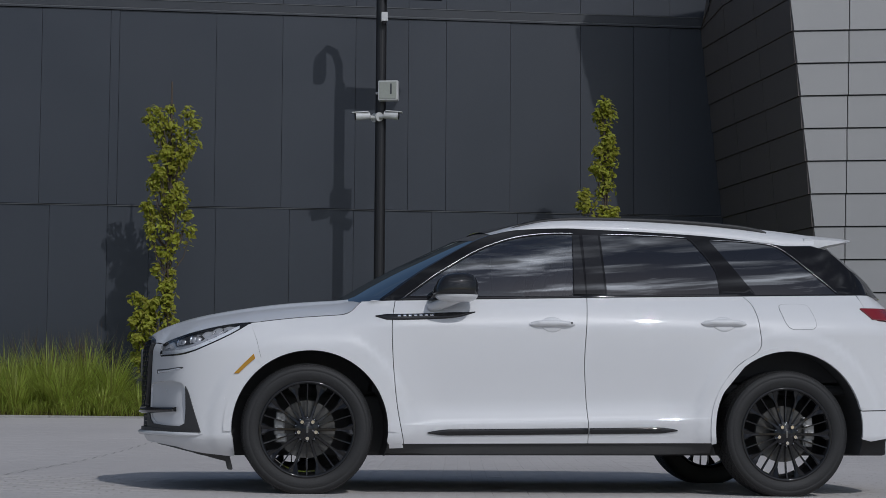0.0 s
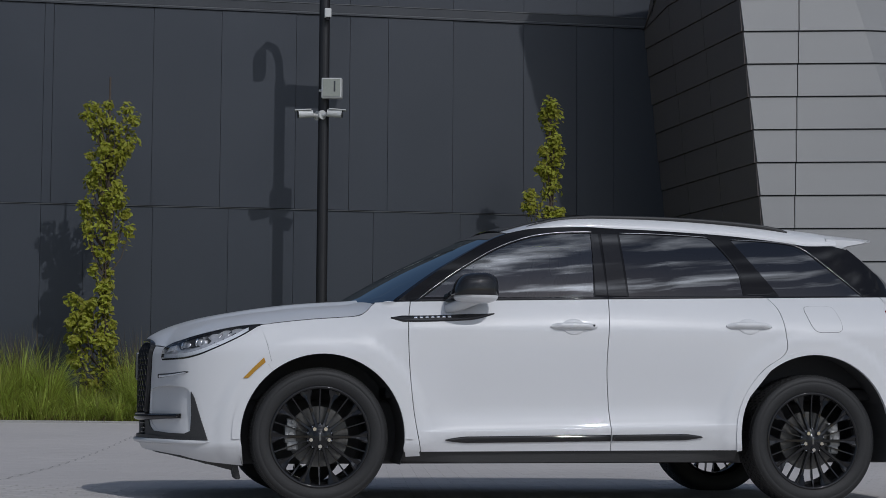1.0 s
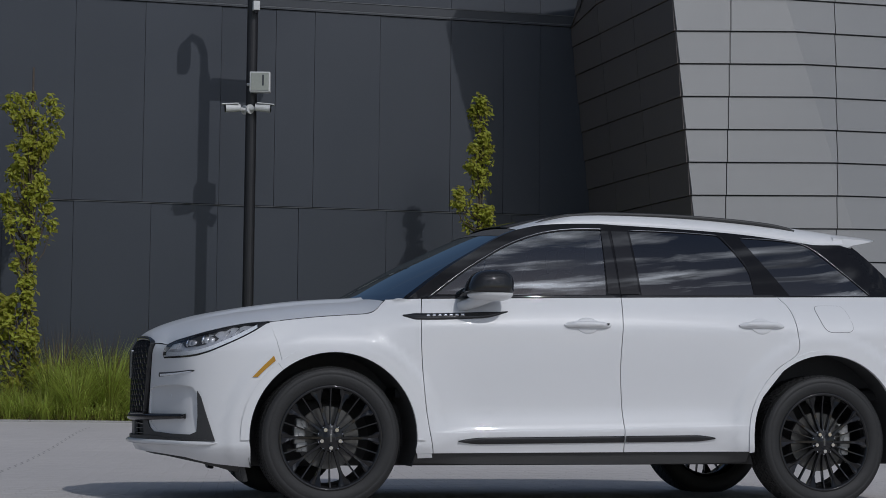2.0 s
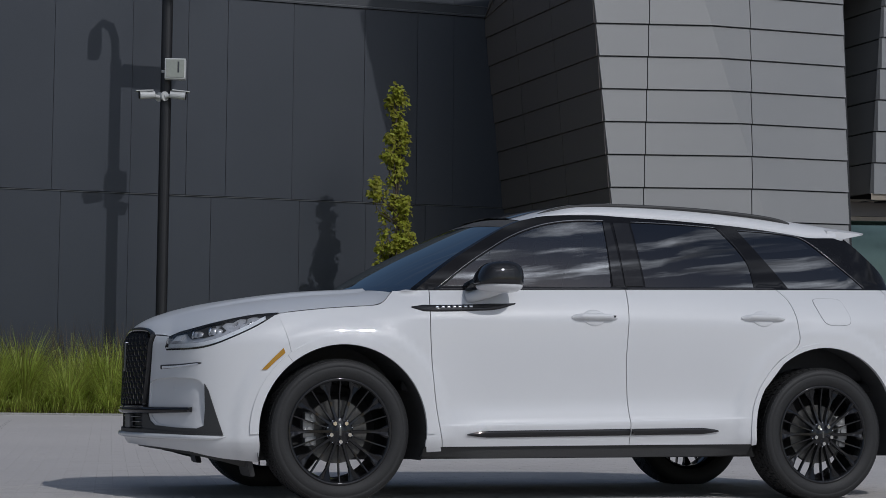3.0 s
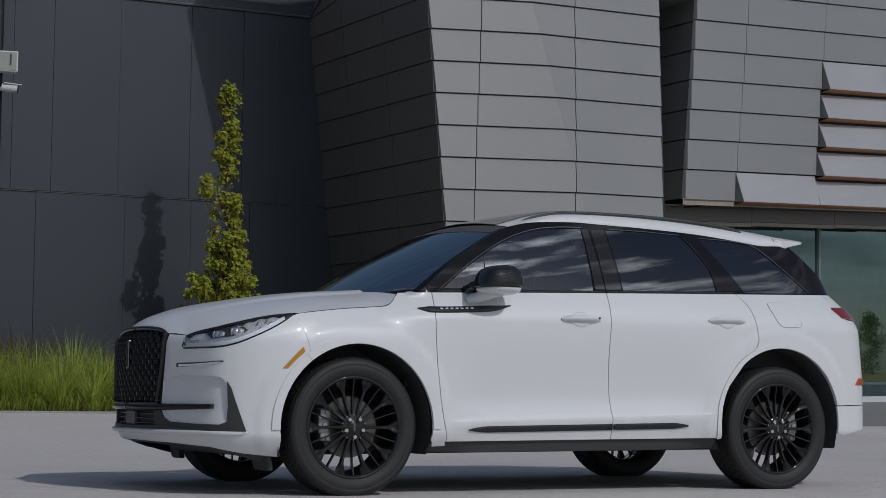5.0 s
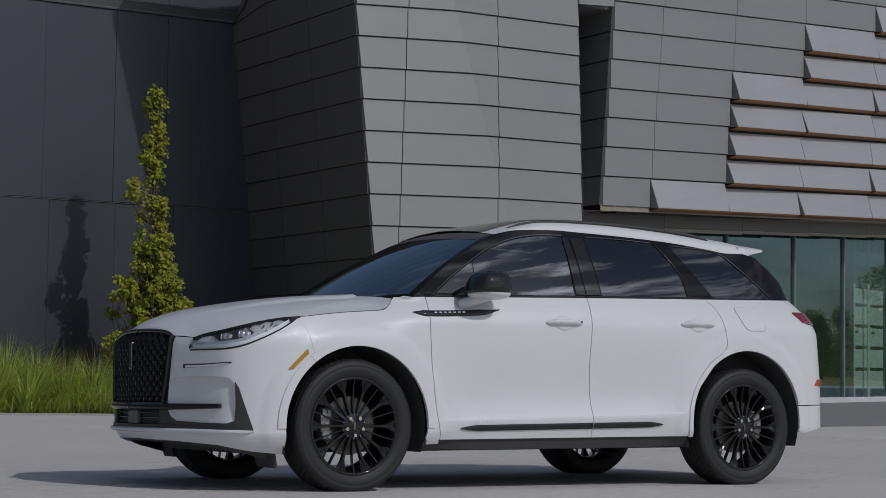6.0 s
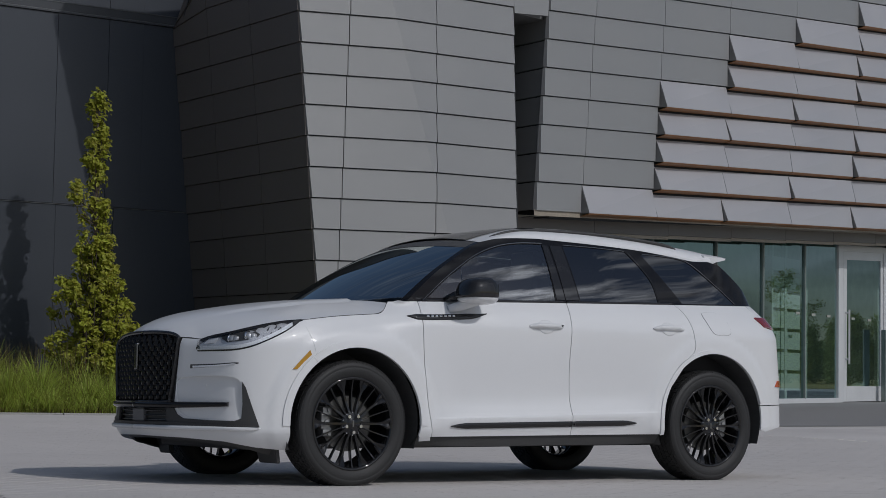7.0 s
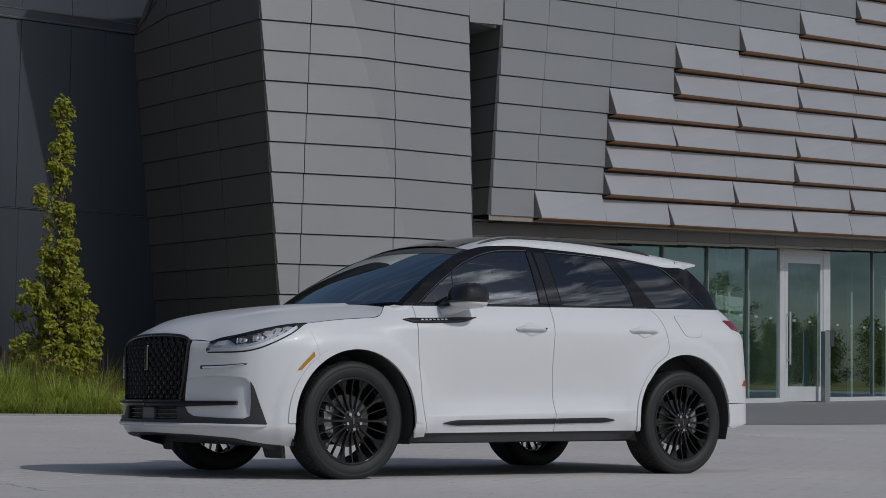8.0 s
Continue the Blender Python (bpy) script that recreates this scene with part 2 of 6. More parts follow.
for i in range(24):
    x0, x1 = -30 + i * 1.52, -30 + i * 1.52 + 1.51
    d = Vector((1, -0.3, 0)).normalized()
    a, b = Vector((x0, bed_edge(x0), 0)), Vector((x1, bed_edge(x1), 0))
    m = Matrix.Translation((a + b) / 2) @ Matrix.Rotation(math.atan2(-0.3, 1), 4, "Z")
    box(bm, (-(b - a).length / 2, -0.06, -0.1), ((b - a).length / 2, 0.06, 0.035), 0.008, m)
tagged(part("kerb", bm, M_KERB), "low pale concrete kerb edging the grass bed", "kerb", kind="structure")
tagged(raw("meadow", [(-400, -45, 0.01), (400, -45, 0.01), (400, -400, 0.01), (-400, -400, 0.01)], [(3, 2, 1, 0)], M_FIELD),
       "yellow-green meadow across the plaza", "meadow", kind="structure")
tagged(raw("meadow_east", [(75, -44, 0.01), (400, -44, 0.01), (400, 400, 0.01), (75, 400, 0.01)], [(0, 1, 2, 3)], M_FIELD),
       "yellow-green meadow beside the plaza", "meadow", kind="structure")

# ---- dark wall ----
WY = 18.75
wall_dark = tagged(raw("wall_dark", [(-30, WY + 0.04, 0), (9, WY + 0.04, 0), (9, WY + 0.04, 7.6), (-30, WY + 0.04, 7.6),
                                     (-30, WY + 0.5, 0), (9, WY + 0.5, 0), (9, WY + 0.5, 7.6), (-30, WY + 0.5, 7.6)],
                       [(0, 1, 2, 3), (7, 6, 5, 4), (3, 2, 6, 7), (0, 4, 5, 1), (0, 3, 7, 4), (1, 5, 6, 2)], M_JOINT),
                   "tall charcoal metal-panelled building wall", "wall", kind="structure")


def wall_panel(x0, x1, z0, z1, proud=0.0):
    g = 0.0028
    y = WY - proud
    slab("panel", [(x0 + g, y, z0 + g), (x1 - g, y, z0 + g), (x1 - g, y, z1 - g), (x0 + g, y, z1 - g)], (0, 0.06, 0), M_DARK, wall_dark)


UPPER = [-9.2, -7.6, -6.1, -4.6, -3.24, -2.17, -2.03, -0.5, 0.56, 1.74, 2.6, 3.22, 4.28, 5.45, 6.34, 6.96, 8.4]
LOWER = [-9.2, -7.4, -5.9, -4.5, -3.07, -2.17, -1.52, -0.47, 0.7, 1.73, 3.0, 4.41, 5.5, 6.5, 8.4]
for i, (a, b) in enumerate(zip(UPPER, UPPER[1:])):
    wall_panel(a, b, 3.255, 6.37, 0.004 * (i * 7 % 3))
for i, (a, b) in enumerate(zip(LOWER, LOWER[1:])):
    wall_panel(a, b, 0.05, 3.235, 0.004 * (i * 5 % 3))
for i, (a, b) in enumerate(zip(UPPER, UPPER[1:])):
    wall_panel(a, b, 6.56, 7.58, 0.004 * (i * 4 % 3))
raw("flashing", *(lambda v: (v, [(0, 1, 2, 3), (4, 5, 6, 7), (0, 4, 7, 3), (1, 2, 6, 5), (3, 2, 6, 7), (0, 1, 5, 4)]))(
    [(-12, WY - 0.03, 6.375), (9, WY - 0.03, 6.375), (9, WY - 0.03, 6.40), (-12, WY - 0.03, 6.40),
     (-12, WY + 0.04, 6.375), (9, WY + 0.04, 6.375), (9, WY + 0.04, 6.42), (-12, WY + 0.04, 6.42)]), M_DARKTRIM, wall_dark, "thin grey metal flashing strip")
slab("band", [(-12, WY - 0.012, 6.42), (9, WY - 0.012, 6.42), (9, WY - 0.012, 6.545), (-12, WY - 0.012, 6.545)], (0, 0.06, 0), M_DARKTRIM, wall_dark)
# thin pale strips stand in for the sun catching the metal edges
for z, h in ((3.2375, 0.009), (6.403, 0.012), (6.546, 0.011)):
    slab("edge_highlight", [(-12, WY - 0.022, z), (8.0, WY - 0.022, z), (8.0, WY - 0.022, z + h), (-12, WY - 0.022, z + h)], (0, 0.03, 0), M_EDGELIT, wall_dark, "pale strip painted as the sun's highlight on the metal edge")

# ---- panelled building ----
def level(k):
    return 2.28 + 0.47 * k


def left_scale(x):
    return 1 + 0.0094 * (x - 7.8)


def right_scale(x):
    return 1.054 + 0.0203 * (x - 12.9)


def crease_x(z):
    return 9.29 + (6.47 - z) * 0.317


def left_face(x, z):
    return Vector((x, 14.65 + 0.01 * (x - 7.8) + max(0.0, 0.22 * (x - crease_x(z))), z))


def right_face(x, z):
    return Vector((x, 15.38 + 0.455 * (x - 12.65), z))


def corner_x(z):
    """The leaning corner; its unseen part above the courses of the slot leans further to shape the shadow on the wall.
    """
    return 8.25 - 0.1 * z - 0.15 * max(0.0, z - 7.0)


LEFT_SEAMS = [corner_x, lambda z: 8.36 + 0.03 * z, lambda z: 10.12 + 0.025 * z, lambda z: 12.0 + 0.02 * z]
RIGHT_SEAMS = [lambda z: 12.33 + 0.105 * z, lambda z: 13.72 + 0.13 * z, lambda z: 16.36 + 0.128 * z, lambda z: 19.45 + 0.105 * z,
               lambda z: 22.85 + 0.11 * z, lambda z: 26.7 + 0.11 * z, lambda z: 31.0 + 0.11 * z, lambda z: 35.6 + 0.11 * z, lambda z: 40.5 + 0.11 * z]

wall_panelled = tagged(raw("wall_panelled", [], [], M_JOINT), "angular building clad in overlapping grey metal panels", "building wall", kind="structure")


def backing(name, pts, thick, mat=None):
    """The dark sheet behind the cladding joints."""
    n = len(pts)
    p = [Vector(q) for q in pts]
    raw(name, p + [q + Vector(thick) for q in p], [tuple(range(n)), tuple(range(2 * n - 1, n - 1, -1))] +
        [(i, i + n, (i + 1) % n + n, (i + 1) % n) for i in range(n)], mat or M_JOINT, wall_panelled)


def clad(face, sx0, sx1, k0, k1, scale, mat, name="panel", tip=0.03, gap=0.008, out=(0, -1, 0)):
    """One overlapping panel: its lower edge stands a little proud of the course below."""
    o = Vector(out)
    def at(sx, k, dz, dx):
        z = level(k)
        x = sx(z)
        z = z * scale(x) + dz
        x = sx(z) + dx
        return x, z
    quad = [at(sx0, k0, gap, gap), at(sx1, k0, gap, -gap), at(sx1, k1, -gap, -gap), at(sx0, k1, -gap, gap)]
    pts = [face(x, z) for x, z in quad]
    gauge = [x - crease_x(z) for x, z in quad]
    if face is left_face and min(gauge) < 0 < max(gauge):
        # folded along the crease that runs across the face
        ring = []
        for n in range(4):
            (x0, z0), (x1, z1), g0, g1, m = quad[n], quad[(n + 1) % 4], gauge[n], gauge[(n + 1) % 4], (n + 1) % 4
            ring.append((x0, z0, 1.0 if n < 2 else 0.0, g0))
            if g0 * g1 < 0:
                f = g0 / (g0 - g1)
                low = (1.0 if n < 2 else 0.0) * (1 - f) + (1.0 if m < 2 else 0.0) * f
                ring.append((x0 + (x1 - x0) * f, z0 + (z1 - z0) * f, low, 0.0))
        n = len(ring)
        front = [face(x, z) + o * (tip * low) for x, z, low, g in ring]
        back = [face(x, z) - o * 0.05 for x, z, low, g in ring]
        sides = [tuple(k for k in range(n) if ring[k][3] * sign >= 0) for sign in (-1, 1)]
        return raw(name, front + back, [q for q in sides if len(q) > 2] + [(k, k + n, (k + 1) % n + n, (k + 1) % n) for k in range(n)], mat, wall_panelled)
    pts = [pts[0] + o * tip, pts[1] + o * tip, pts[2], pts[3]]
    back = [p - o * (0.05 + (tip if i < 2 else 0)) for i, p in enumerate(pts)]
    return raw(name, pts + back, [(0, 1, 2, 3)] + [(i, i + 4, (i + 1) % 4 + 4, (i + 1) % 4) for i in range(4)], mat, wall_panelled)


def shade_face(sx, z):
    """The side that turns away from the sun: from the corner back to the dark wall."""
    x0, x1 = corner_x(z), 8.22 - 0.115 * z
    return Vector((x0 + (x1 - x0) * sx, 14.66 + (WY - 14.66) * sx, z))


def roof_z(sx):
    """The unseen roofline of the near block falls steeply from its leaning corner to the dark wall, cut to shape the
    shadow there.
    """
    return 6.34 + 3.70 * (1 - sx)


# sunlit left face and the shaded return, its shade put into the panel colour
for k in range(-5, 17):
    # unseen top courses stop short so the sun reaches the wall's upper strip
    for s0, s1 in zip(LEFT_SEAMS, LEFT_SEAMS[1:]):
        clad(left_face, s0, s1, k, min(k + 1, 16.5), left_scale, M_GREY)
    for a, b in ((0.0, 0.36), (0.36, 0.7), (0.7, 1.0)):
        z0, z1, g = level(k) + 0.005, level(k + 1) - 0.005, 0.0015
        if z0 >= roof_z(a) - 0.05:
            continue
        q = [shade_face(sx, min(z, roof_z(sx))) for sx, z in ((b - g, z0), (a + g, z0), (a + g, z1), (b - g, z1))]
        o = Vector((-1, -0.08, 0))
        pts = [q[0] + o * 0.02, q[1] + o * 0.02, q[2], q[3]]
        raw("panel", pts + [p - o * 0.06 for p in pts], [(0, 1, 2, 3)] + [(i, i + 4, (i + 1) % 4 + 4, (i + 1) % 4) for i in range(4)], M_GREYSHADED, wall_panelled)
TOP = 13.5
BEHIND = Vector((0, 0.035, 0))
backing("backing", [left_face(x, z) + BEHIND for x, z in ((corner_x(-0.2) + 0.02, -0.2), (crease_x(-0.2), -0.2), (crease_x(9.98), 9.98), (corner_x(9.98) + 0.02, 9.98), (corner_x(7) + 0.02, 7))], (0.05, 0.3, 0))
backing("backing", [left_face(x, z) + BEHIND for x, z in ((crease_x(-0.2), -0.2), (12.1, -0.2), (12.2, 9.98), (crease_x(9.98), 9.98))], (0.05, 0.3, 0))
rows = [shade_face(sx, min(level(k), roof_z(sx))) + Vector((0.05, 0.03, 0)) for k in range(-5, 25) for sx in (0, 0.36, 0.7, 1)]
raw("backing", rows, [(4 * r + c + 1, 4 * r + c, 4 * r + c + 4, 4 * r + c + 5) for r in range(29) for c in range(3)], M_JOINT, wall_panelled)
# added unseen slab that keeps light from leaking into the block
backing("roof_light_stop", [shade_face(0, 9.97) + Vector((0.06, 0.04, 0)), (12.1, 15.2, 9.97), (12.1, WY, 6.32), shade_face(1, 6.32) + Vector((0.06, 0, 0))], (0, 0, -0.2), M_DARKTRIM)
# dark slot between the two blocks
backing("slot_back", [(12.0, 19.5, 0), (14.5, 19.5, 0), (14.5, 19.5, TOP), (12.0, 19.5, TOP)], (0, 0.2, 0), M_GREY)
for k in range(2, 9):
    s = RIGHT_SEAMS[0]
    z0, z1 = level(k) * 1.054 + 0.012, level(k + 1) * 1.054 - 0.012
    for f0, f1 in ((0.0, 0.5), (0.5, 1.0)):
        q = [Vector((s(z) + 0.03 - 0.10 * f, right_face(s(z), z).y + 0.07 + 3.9 * f, z)) for f, z in ((f1, z0), (f0, z0), (f0, z1), (f1, z1))]
        raw("panel", q + [p + Vector((0.06, 0, 0)) for p in q], [(0, 1, 2, 3)] + [(i, i + 4, (i + 1) % 4 + 4, (i + 1) % 4) for i in range(4)], M_GREY, wall_panelled)
s = RIGHT_SEAMS[0]
backing("backing", [(s(3.3) - 0.02, 19.4, 3.3), right_face(s(3.3) + 0.10, 3.3) + Vector((0, 0.10, 0)), right_face(s(7) + 0.10, 7) + Vector((0, 0.10, 0)), (s(7) - 0.02, 19.4, 7)], (0.06, 0.02, 0))
backing("slot_ceiling", [(11.8, 15.46, 6.735), (13.4, 15.80, 6.735), (13.4, 19.5, 6.735), (11.8, 19.5, 6.735)], (0, 0, 0.1), M_GREY)
backing("slot_side", [(11.95, 15.42, 3.3), (11.95, 19.5, 3.3), (11.95, 19.5, 7), (11.98, 15.42, 7)], (-0.2, 0, 0), M_GREY)
# courses over the slot
for k in range(9, 24):
    q = [left_face(12.0 + 0.02 * level(k), level(k) * 1.04 + 0.012), right_face(s(level(k)), level(k) * 1.054 + 0.012),
         right_face(s(level(k + 1)), level(k + 1) * 1.054 - 0.012), left_face(12.0 + 0.02 * level(k + 1), level(k + 1) * 1.04 - 0.012)]
    lap = -0.11 if k == 9 else 0.0     # the lowest course laps over the slot
    q[0] += Vector((0.012, -0.03, lap)); q[1] += Vector((-0.012, -0.03, lap))
    raw("panel", q + [p + Vector((0, 0.06, 0)) for p in q], [(0, 1, 2, 3)] + [(i, i + 4, (i + 1) % 4 + 4, (i + 1) % 4) for i in range(4)], M_GREY, wall_panelled)

# right face: flat courses at its left, tilted louvres stepping up to its right
OUT = Vector((0.414, -0.91, 0))
FIRST = {2: 1, 3: 2, 4: 2, 5: 2, 6: 2, 7: 3, 8: 3, 9: 4, 10: 5, 11: 6, 12: 6, 13: 7, 14: 8}
NOTCH = {2: (1, 3, 5, 7), 3: (2, 4, 6), 4: (2, 5, 7), 5: (2, 3, 5), 6: (2, 4, 6), 7: (3, 5, 7), 8: (3, 5, 6), 9: (4, 5, 7), 10: (5, 7), 11: (6, 7), 12: (6,), 13: (7,), 14: (8,)}


def louvre(sx0, sx1, k, reach, reach_end, top):
    """A tilted sheet with its bronze underside; its foot reaches out from the face."""
    def at(sx, kk, dz):
        x = sx(level(kk))
        return right_face(sx(level(kk) * right_scale(x)), level(kk) * right_scale(x) + dz)
    a, b, c, d = at(sx0, k, 0.01), at(sx1, k, 0.01), at(sx1, k + 1, -top), at(sx0, k + 1, -top)
    a, b, c, d = a.lerp(b, 0.003), b.lerp(a, 0.003), c.lerp(d, 0.003), d.lerp(c, 0.003)
    a2, b2 = a + OUT * reach, b + OUT * reach_end
    t = Vector((0, 0, -0.02)) - OUT * 0.0
    ob = raw("louvre", [a2, b2, c, d, a2 + t, b2 + t, c - OUT * 0.03, d - OUT * 0.03], [(0, 1, 2, 3), (4, 0, 3, 7), (1, 5, 6, 2), (4, 5, 1, 0)], M_FLAP, wall_panelled)
    drop = Vector((0, 0, -0.075))
    raw("underside", [a2 + t, b2 + t, b + drop, a + drop, a2 + t * 2.2 - OUT * 0.02, b2 + t * 2.2 - OUT * 0.02], [(0, 1, 5, 4), (4, 5, 2, 3), (0, 4, 3)], M_BRONZE, ob)
    raw("cheek", [a2 + t, d - OUT * 0.01, a + t], [(0, 1, 2), (2, 1, 0)], M_GREY, ob)


for k in range(2, 15):
    first = FIRST[k]
    for c in range(8):
        if c < first:
            clad(right_face, RIGHT_SEAMS[c], RIGHT_SEAMS[c + 1], k, k + 1, right_scale, M_GREY, out=OUT)
        else:
            since = c - max(n for n in NOTCH[k] if n <= c)
            louvre(RIGHT_SEAMS[c], RIGHT_SEAMS[c + 1], k, 0.19 - 0.045 * since, 0.19 - 0.045 * (since + 1),
                   0.105 if c >= FIRST.get(k + 1, 99) else 0.015)
backing("backing", [right_face(13.2, 3.3) - OUT * 0.04, right_face(45, 3.2 * 1.7) - OUT * 0.04, right_face(45, 16) - OUT * 0.04, right_face(14.3, 13.5) - OUT * 0.04], -OUT * 0.3)

# soffit over the entrance
def soffit_z(x):
    return 3.14 * right_scale(x)


raw("soffit", [right_face(12.66, soffit_z(12.66)), right_face(45, soffit_z(45)), right_face(45, soffit_z(45)) + Vector((-2, 5, 0)), Vector((11.9, 19.0, 3.3)), Vector((11.9, 15.3, 3.27)),
               right_face(12.66, soffit_z(12.66) + 0.1), right_face(45, soffit_z(45) + 0.14)],
    [(4, 3, 2, 1, 0), (0, 1, 6, 5)], M_SOFFIT, wall_panelled, "tan soffit board under the louvres")

# fascia boards take the grey that has shade painted in
FASCIA = [12.5 + 2.95 * i for i in range(12)]
for a, b in zip(FASCIA, FASCIA[1:]):
    p = [right_face(x, soffit_z(x)) + OUT * -0.42 for x in (a + 0.006, b - 0.006)]
    z = [soffit_z(x) for x in (a, b)]
    slab("fascia", [(p[0].x, p[0].y, z[0] - 0.23), (p[1].x, p[1].y, z[1] - 0.25), (p[1].x, p[1].y, z[1] + 0.03), (p[0].x, p[0].y, z[0] + 0.03)], -OUT * 0.05, M_GREYSHADED, wall_panelled)
    slab("fascia_lip", [(p[0].x, p[0].y, z[0] - 0.30), (p[1].x, p[1].y, z[1] - 0.32), (p[1].x, p[1].y, z[1] - 0.256), (p[0].x, p[0].y, z[0] - 0.236)], -OUT * 0.08, M_SOFFIT, wall_panelled)

# ---- glazed entrance ----
def glass_at(x, z, d=0.0):
    return Vector((x, 16.48 + 0.455 * (x - 12.65) + d, z))


DIR = Vector((1, 0.455, 0)).normalized()
wall_glazed = tagged(raw("wall_glazed", [], [], M_DARKFRAME), "green-tinted glazed entrance wall with slim frames", "glass wall", kind="structure")


def post(name, x, w, z0, z1, mat, depth=0.14, front=0.05):
    p = glass_at(x, 0)
    bm = bmesh.new()
    m = Matrix.Translation(p) @ Matrix.Rotation(math.atan2(0.455, 1), 4, "Z")
    box(bm, (-w / 2, -front, z0), (w / 2, depth - front, z1), 0.008, m)
    return part(name, bm, mat, wall_glazed)


def rail(name, x0, x1, z, h, mat, front=0.05, depth=0.14, parent=None):
    a, b = glass_at(x0, 0), glass_at(x1, 0)
    bm = bmesh.new()
    m = Matrix.Translation(a) @ Matrix.Rotation(math.atan2(0.455, 1), 4, "Z")
    box(bm, (0, -front, z), ((b - a).length, depth - front, z + h), 0.008, m)
    return part(name, bm, mat, parent or wall_glazed)


POSTS = [12.2, 15.3, 18.4, 21.4, 23.9, 26.4, 28.55]
for x in POSTS[:-1]:
    post("mullion", x, 0.06, 0.1, soffit_z(x) + 0.15, M_DARKFRAME)
for x in (36.4, 40.5, 44.5):
    post("mullion", x, 0.1, 0.1, soffit_z(x) + 0.1, M_DARKFRAME)
for a, b in zip(POSTS + [32.6, 36.4, 40.5], POSTS[1:] + [29.0, 36.4, 40.5, 44.5]):
    if a >= 28.5 and b <= 32.6:
        continue
    pane = raw("pane", [glass_at(a, 0.1), glass_at(b, 0.1), glass_at(b, soffit_z(b)), glass_at(a, soffit_z(a))], [(0, 1, 2, 3)], M_GLASS, wall_glazed)
    pane.visible_shadow = False
rail("sill_rail", 12.2, 28.6, 0.0, 0.12, M_ALU)
rail("sill_rail", 32.5, 45, 0.0, 0.12, M_ALU)
door_1 = tagged(empty("door_1"), "tall glazed entrance door in a pale aluminium frame", "door", kind="structure")


def follow_head(ob):
    """The door's head follows the soffit, which rises along the wall."""
    for v in ob.data.vertices:
        if v.co.z > 3:
            v.co.z += 0.052 * (v.co.x - 31.6)
    return ob


def door_piece(name, x0, x1, z0, z1, mat, f0=0.03, f1=0.03):
    bm = bmesh.new()
    a = glass_at(x0, 0)
    w = (glass_at(x1, 0) - a).length
    box(bm, (0, -f0, z0), (w, f1, z1), 0.006, Matrix.Translation(a) @ Matrix.Rotation(math.atan2(0.455, 1), 4, "Z"))
    return follow_head(part(name, bm, mat, door_1))


follow_head(rail("head_rail", 28.58, 32.5, 4.05, 0.16, M_ALU, 0.045, 0.11))
follow_head(post("jamb", 28.74, 0.34, 0, 4.10, M_ALU, 0.12, 0.05))
follow_head(post("jamb", 32.2, 0.62, 0, 4.15, M_ALU, 0.12, 0.05))
door_piece("stile", 28.95, 29.2, 0.02, 4.05, M_ALU)
door_piece("stile", 31.72, 31.9, 0.02, 4.05, M_ALU)
door_piece("top_rail", 29.2, 31.72, 3.83, 4.05, M_ALU)
door_piece("bottom_rail", 29.2, 31.72, 0.02, 0.42, M_ALU)
p = raw("pane", [glass_at(29.2, 0.42), glass_at(31.72, 0.42), glass_at(31.72, 3.83), glass_at(29.2, 3.83)], [(0, 1, 2, 3)], M_GLASS, door_1)
follow_head(p)
p.visible_shadow = False
h = door_piece("handle", 29.06, 29.1, 1.0, 2.4, M_ALU, 0.16, -0.12)
for z in (1.1, 2.3):
    door_piece("handle_standoff", 29.065, 29.095, z, z + 0.04, M_ALU, 0.13, 0.0)
bm = bmesh.new()
q = glass_at(31.55, 0) + Vector((0.0, -0.30, 0))
box(bm, (q.x - 0.10, q.y - 0.08, 0), (q.x + 0.10, q.y + 0.08, 1.95), 0.01)
tagged(part("bollard", bm, M_DARKFRAME), "slim dark grey post beside the entrance door", "post")
bm = bmesh.new()
q = glass_at(32.25, 0) + Vector((0.02, -0.1, 0))
box(bm, (q.x - 0.16, q.y - 0.06, 1.55), (q.x + 0.16, q.y + 0.02, 2.0), 0.02)
tagged(part("card_reader", bm, M_DARKTRIM), "small dark card reader on the door frame", "card reader")

# lobby behind the glass
lobby = tagged(raw("wall_lobby", [(12, 22.5, 0), (30, 31, 0), (46, 38, 0), (46, 38, 6), (30, 31, 6), (12, 22.5, 6)], [(0, 1, 4, 5), (1, 2, 3, 4)], M_INSIDE),
               "dim lobby wall behind the entrance glass", "wall", kind="structure")
# unseen end walls, added to shut daylight out of the lobby's open ends
tagged(raw("lobby_light_stop_side", [(12, 16.3, 0), (12, 22.6, 0), (12, 22.6, 6), (12, 16.3, 6)], [(0, 1, 2, 3)], M_INSIDEDARK), "added dark end wall keeping daylight out of the lobby", "wall", kind="structure")
tagged(raw("lobby_light_stop_end", [(46, 31.4, 0), (46, 38.2, 0), (46, 38.2, 6), (46, 31.4, 6)], [(0, 1, 2, 3)], M_INSIDEDARK), "added dark far end wall keeping daylight out of the lobby", "wall", kind="structure")
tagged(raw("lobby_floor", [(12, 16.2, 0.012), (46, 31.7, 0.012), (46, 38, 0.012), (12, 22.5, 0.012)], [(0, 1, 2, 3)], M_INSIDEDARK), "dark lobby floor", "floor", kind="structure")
# the ceiling is drawn out past the glass to block the sun
tagged(raw("ceiling", [(11, 19, 4.0), (13, 15.9, 4.0), (46, 31.1, 5.9), (46, 38.2, 5.9), (11, 23, 5.5)], [(4, 3, 2, 1, 0)], M_INSIDE), "lobby ceiling", "ceiling", kind="structure")

